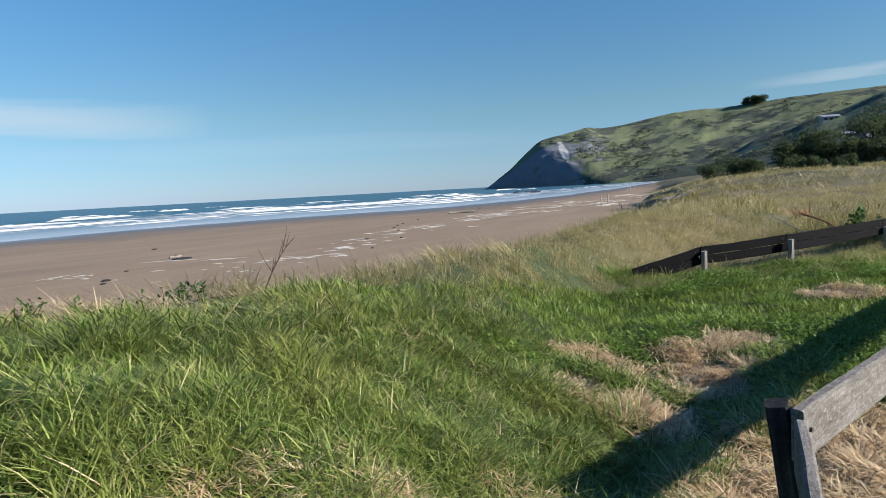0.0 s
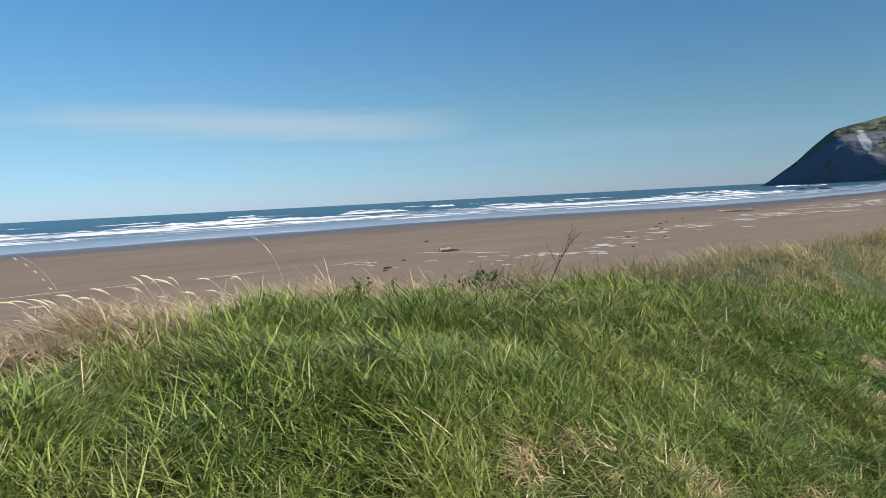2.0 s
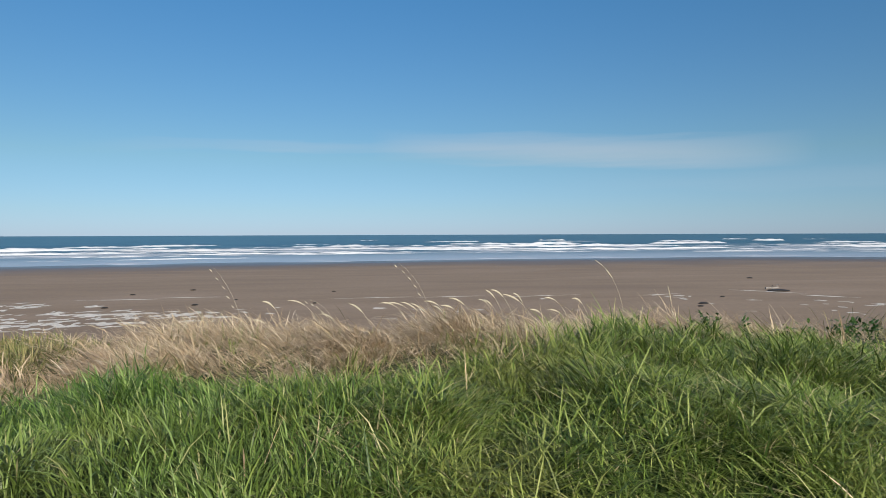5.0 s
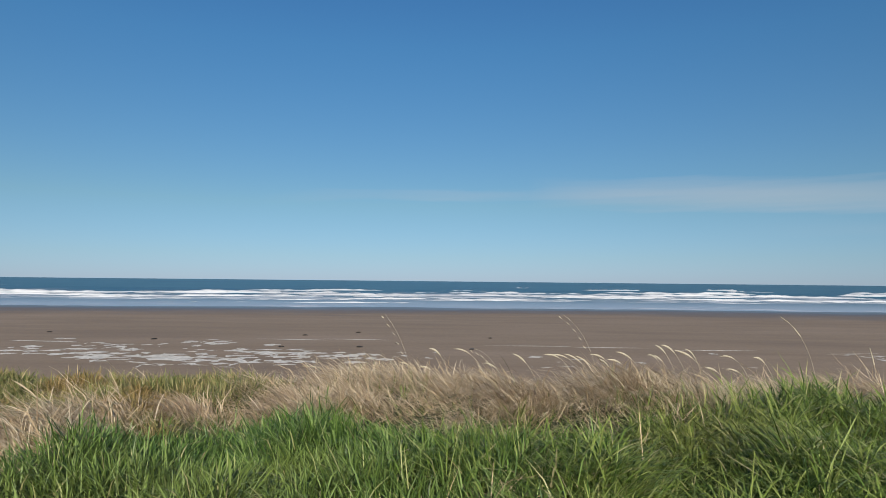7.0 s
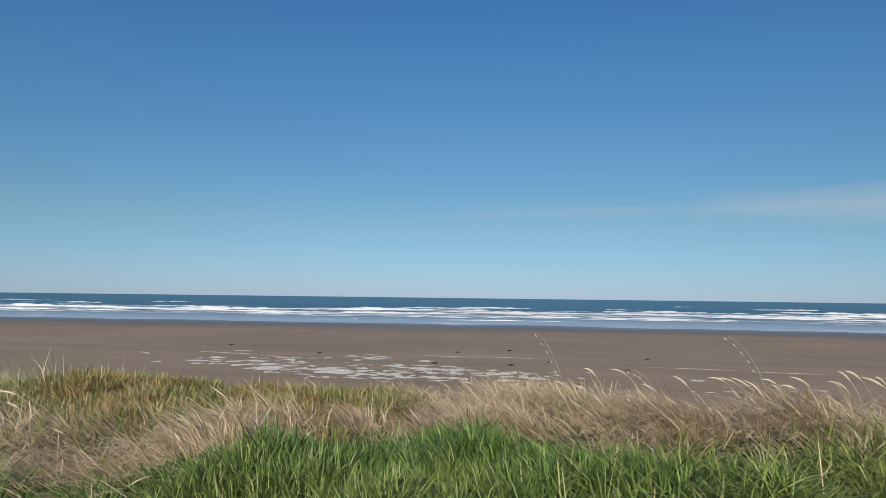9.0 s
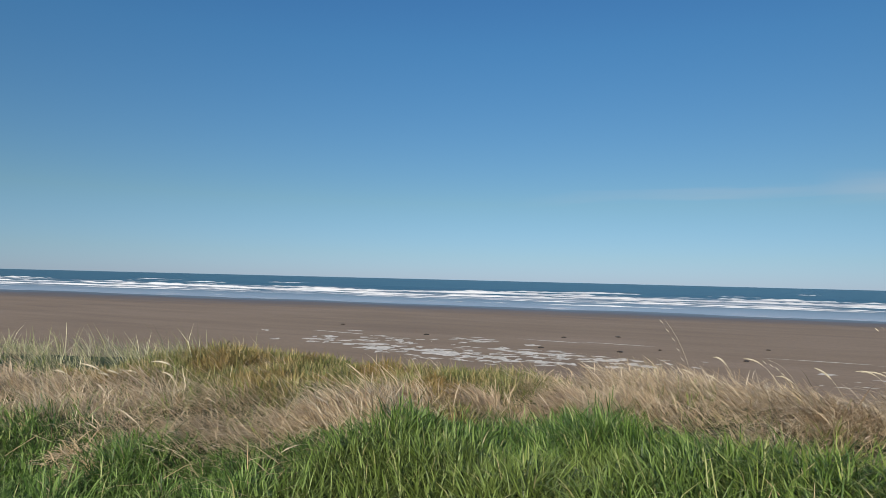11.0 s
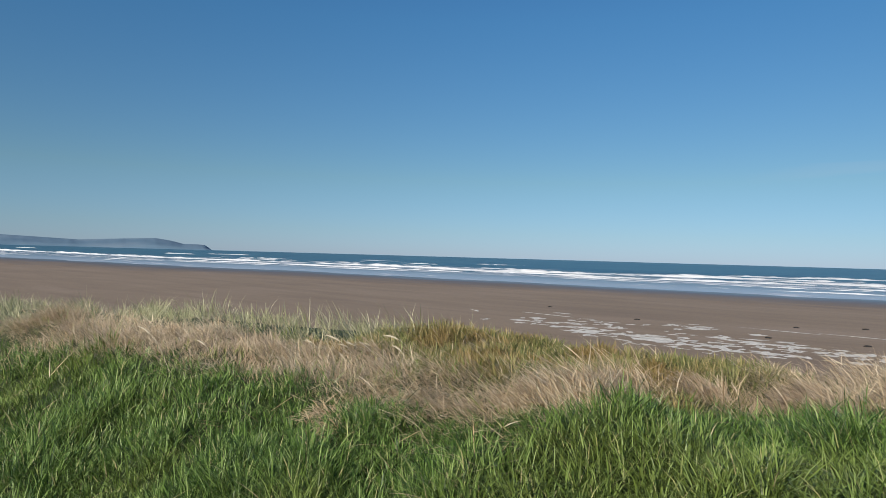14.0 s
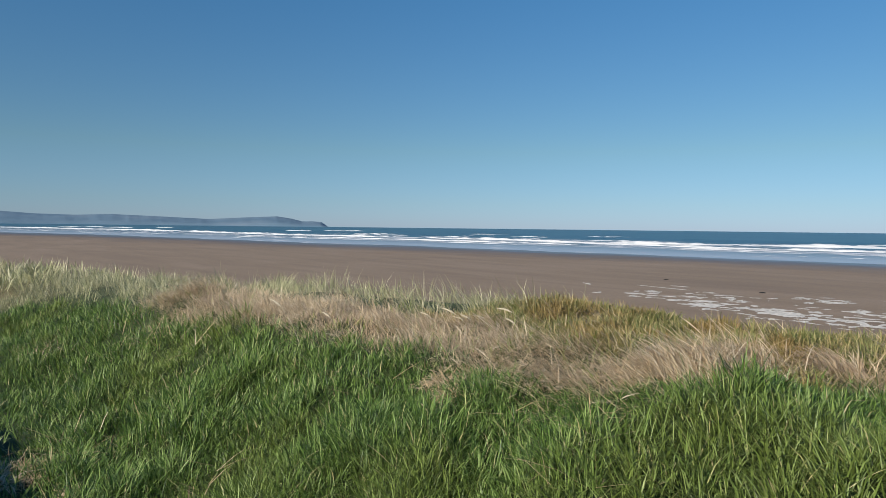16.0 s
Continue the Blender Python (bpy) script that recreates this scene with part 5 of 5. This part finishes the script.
driftwood("long grey driftwood trunk on the beach", -55.4, 97.0, 5.0, 0.18, 30, 6)
driftwood("grey driftwood trunk on the beach", -30.0, 104.0, 2.4, 0.13, 65, 8, 0.2)
driftwood("grey driftwood trunk on the beach", -36.0, 135.0, 3.0, 0.15, 50, 9, 0.3)
for i in range(16):
    f = i / 15
    lump("reef_rock", "low dark rock at the water's edge", "rock", -149 - 30 * f + 6 * math.sin(i * 2.1), 331 + 65 * f, 2.6 + 1.2 * math.sin(i * 1.3), 3.5, 1.0 + 0.5 * math.sin(i * 2.9), M_ROCK, 60 + i, "reef rocks", 23 * i)
for i, (x, y, h) in enumerate([(-34.58, 106.2, 1.55), (-35.54, 112.9, 1.75), (-26.35, 89.4, 0.95), (-53.8, 189.3, 1.5), (-57.0, 203.9, 1.8), (-63.5, 232, 1.6)]):
    ob = part("marker_pole", tube([(0, 0, -0.4), (0.02, 0, h * 0.5), (0.03 * (i % 3 - 1), 0.02, h)], 0.10, 0.085, 10), M_POLE, None, "", True)
    ob.location = (x, y, float(land(x, y)))
    tagged(ob, "pale grey timber marker pole standing in the sand", "pole", "marker poles")


def pale_patches(spots, seed):
    """Thin crusts of pale dried foam and shell on the sand, longer along the shore."""
    g = np.random.default_rng(seed)
    V, T, o = [], [], 0
    for x, y, lx, ly, rot in spots:
        n = 18
        a = np.linspace(0, 2 * math.pi, n, endpoint=False)
        r = np.clip(0.9 + 0.55 * g.normal(0, 1, n), 0.2, 2.0)
        r = (r + np.roll(r, 1)) / 2
        px, py = np.cos(a) * r * lx, np.sin(a) * r * ly
        c, s = math.cos(rot), math.sin(rot)
        qx, qy = x + px * c - py * s, y + px * s + py * c
        qz = land(qx, qy) + 0.012
        V.append(np.column_stack([np.append(qx, x), np.append(qy, y), np.append(qz, float(land(x, y)) + 0.03)]))
        k = np.arange(n)
        T.append(np.column_stack([k, (k + 1) % n, np.full(n, n)]) + o)
        o += n + 1
    solid("shell_crust", fast_mesh("shell_crust", np.concatenate(V), None, np.concatenate(T)), M_PALE, None, "pale dried foam and shell strewn on brown sand", "shell crust", "", "stuff")


g = np.random.default_rng(31)
spots = []


def strew(n, x0, y0, x1, y1, wide, size, stretch, rot=0.0):
    for _ in range(int(n * 1.15)):
        f = g.uniform()
        spots.append((x0 + (x1 - x0) * f + g.normal(0, wide * 1.15), y0 + (y1 - y0) * f + g.normal(0, wide * 1.4), size * 0.95 * g.uniform(0.2, 1.7), size * 0.58 * stretch * g.uniform(0.2, 1.9), rot + g.normal(0, 0.15)))


spots += [(-38.5, -32.5, 0.22, 0.9, -0.6), (-40.4, -27.2, 0.30, 2.6, -0.15), (-40.6, -28.6, 0.30, 1.2, -0.15), (-42.5, -27.5, 0.35, 0.6, 0.0)]
strew(34, -36.5, -25.5, -33.5, -18.5, 1.2, 0.34, 1.3, 0.2)
strew(20, -39.5, -24, -36.5, -16, 1.0, 0.30, 1.2, 0.2)
strew(40, -33.0, -21.0, -33.5, -13.0, 0.7, 0.40, 1.4, 0.05)
strew(16, -42.2, -18.5, -40.2, -14.8, 0.6, 0.30, 1.4, 0.3)
strew(60, -35.8, -13.5, -34.9, -5.0, 0.9, 0.30, 1.8, 0.05)
strew(24, -30.2, -15.6, -32.2, -8.5, 0.5, 0.26, 1.8, -0.1)
spots += [(-32.6, -19.0, 0.45, 1.7, 0.0), (-33.3, -15.2, 0.45, 2.0, 0.0), (-44.2, -12.0, 0.13, 2.6, -0.05), (-44.8, -8.4, 0.12, 1.8, -0.05), (-42.0, 3.0, 0.12, 2.6, 0.05), (-41.7, 8.0, 0.12, 2.4, 0.05), (-41.0, 14.0, 0.10, 2.0, 0.1), (-40.2, 21.5, 0.14, 1.4, 0.3)]
strew(14, -34, -5, -36, 12, 1.6, 0.16, 2.6, 0.0)
spots += [(-41.0, 30.0, 0.22, 1.5, -0.9), (-37.2, 31.4, 0.25, 1.6, -0.9)]
strew(20, -34, 30, -28.3, 34.5, 0.6, 0.26, 2.0, -0.6)
strew(8, -39.4, 21, -37.4, 22.4, 0.5, 0.2, 1.6, -0.5)
strew(10, -34, 22, -30, 30, 1.6, 0.20, 2.0, -0.3)
strew(22, -33, 36, -41, 62, 1.3, 0.36, 2.4, -0.25)
strew(24, -38, 54, -44, 92, 1.8, 0.50, 3.0, -0.2)
strew(26, -42, 80, -52, 150, 3.0, 0.7, 4.5, -0.25)
strew(18, -36, 100, -50, 190, 3.0, 0.8, 6.0, -0.25)
pale_patches(spots, 5)

# the fallen orange frond and a dry branch beyond the dark barrier
fr = new("fallen_frond")
tagged(fr, "orange dead frond fallen over grass on the dune", "frond")
x, y = -0.9, 17.4
z = float(land(x, y))
part("stalk", tube([(x - 0.35, y + 0.55, z + 0.62), (x - 0.1, y + 0.2, z + 0.56), (x + 0.2, y - 0.4, z + 0.48), (x + 0.42, y - 0.85, z + 0.36)], 0.028, 0.018, 7), M_FLAX, fr)
n = 40
b = np.column_stack([np.full(n, x - 0.3) + g.normal(0, 0.10, n), np.full(n, y + 0.5) + g.normal(0, 0.1, n), np.full(n, z + 0.6)])
v, q, t = strips(b, g.uniform(0.2, 0.45, n), g.uniform(1.5, 4.6, n), g.uniform(0.6, 1.5, n), g.uniform(0.2, 1.2, n), np.full(n, 0.022), BLADE)
solid("leaflets", fast_mesh("leaflets", v, q, t), M_FLAX, fr)
br = part("dry_branch", tube([(-2.5, 20.2, float(land(-2.5, 20.2)) + 0.75), (-1.9, 18.6, float(land(-1.9, 18.6)) + 0.55), (-1.0, 16.2, float(land(-1.0, 16.2)) + 0.30)], 0.005, 0.013, 7), M_DRIFT, None)
tagged(br, "long dry pale branch lying over dune grass", "branch")
for x, y, hi, n, sd in [(-0.15, 17.2, 0.75, 160, 21), (0.35, 16.8, 0.6, 120, 22)]:
    leafy("herb", "leafy dark green herb beside the dark barrier", "plant", x, y, float(land(x, y)), 0.35, hi, n, 0.14, M_HERB, sd, "barrier herbs")
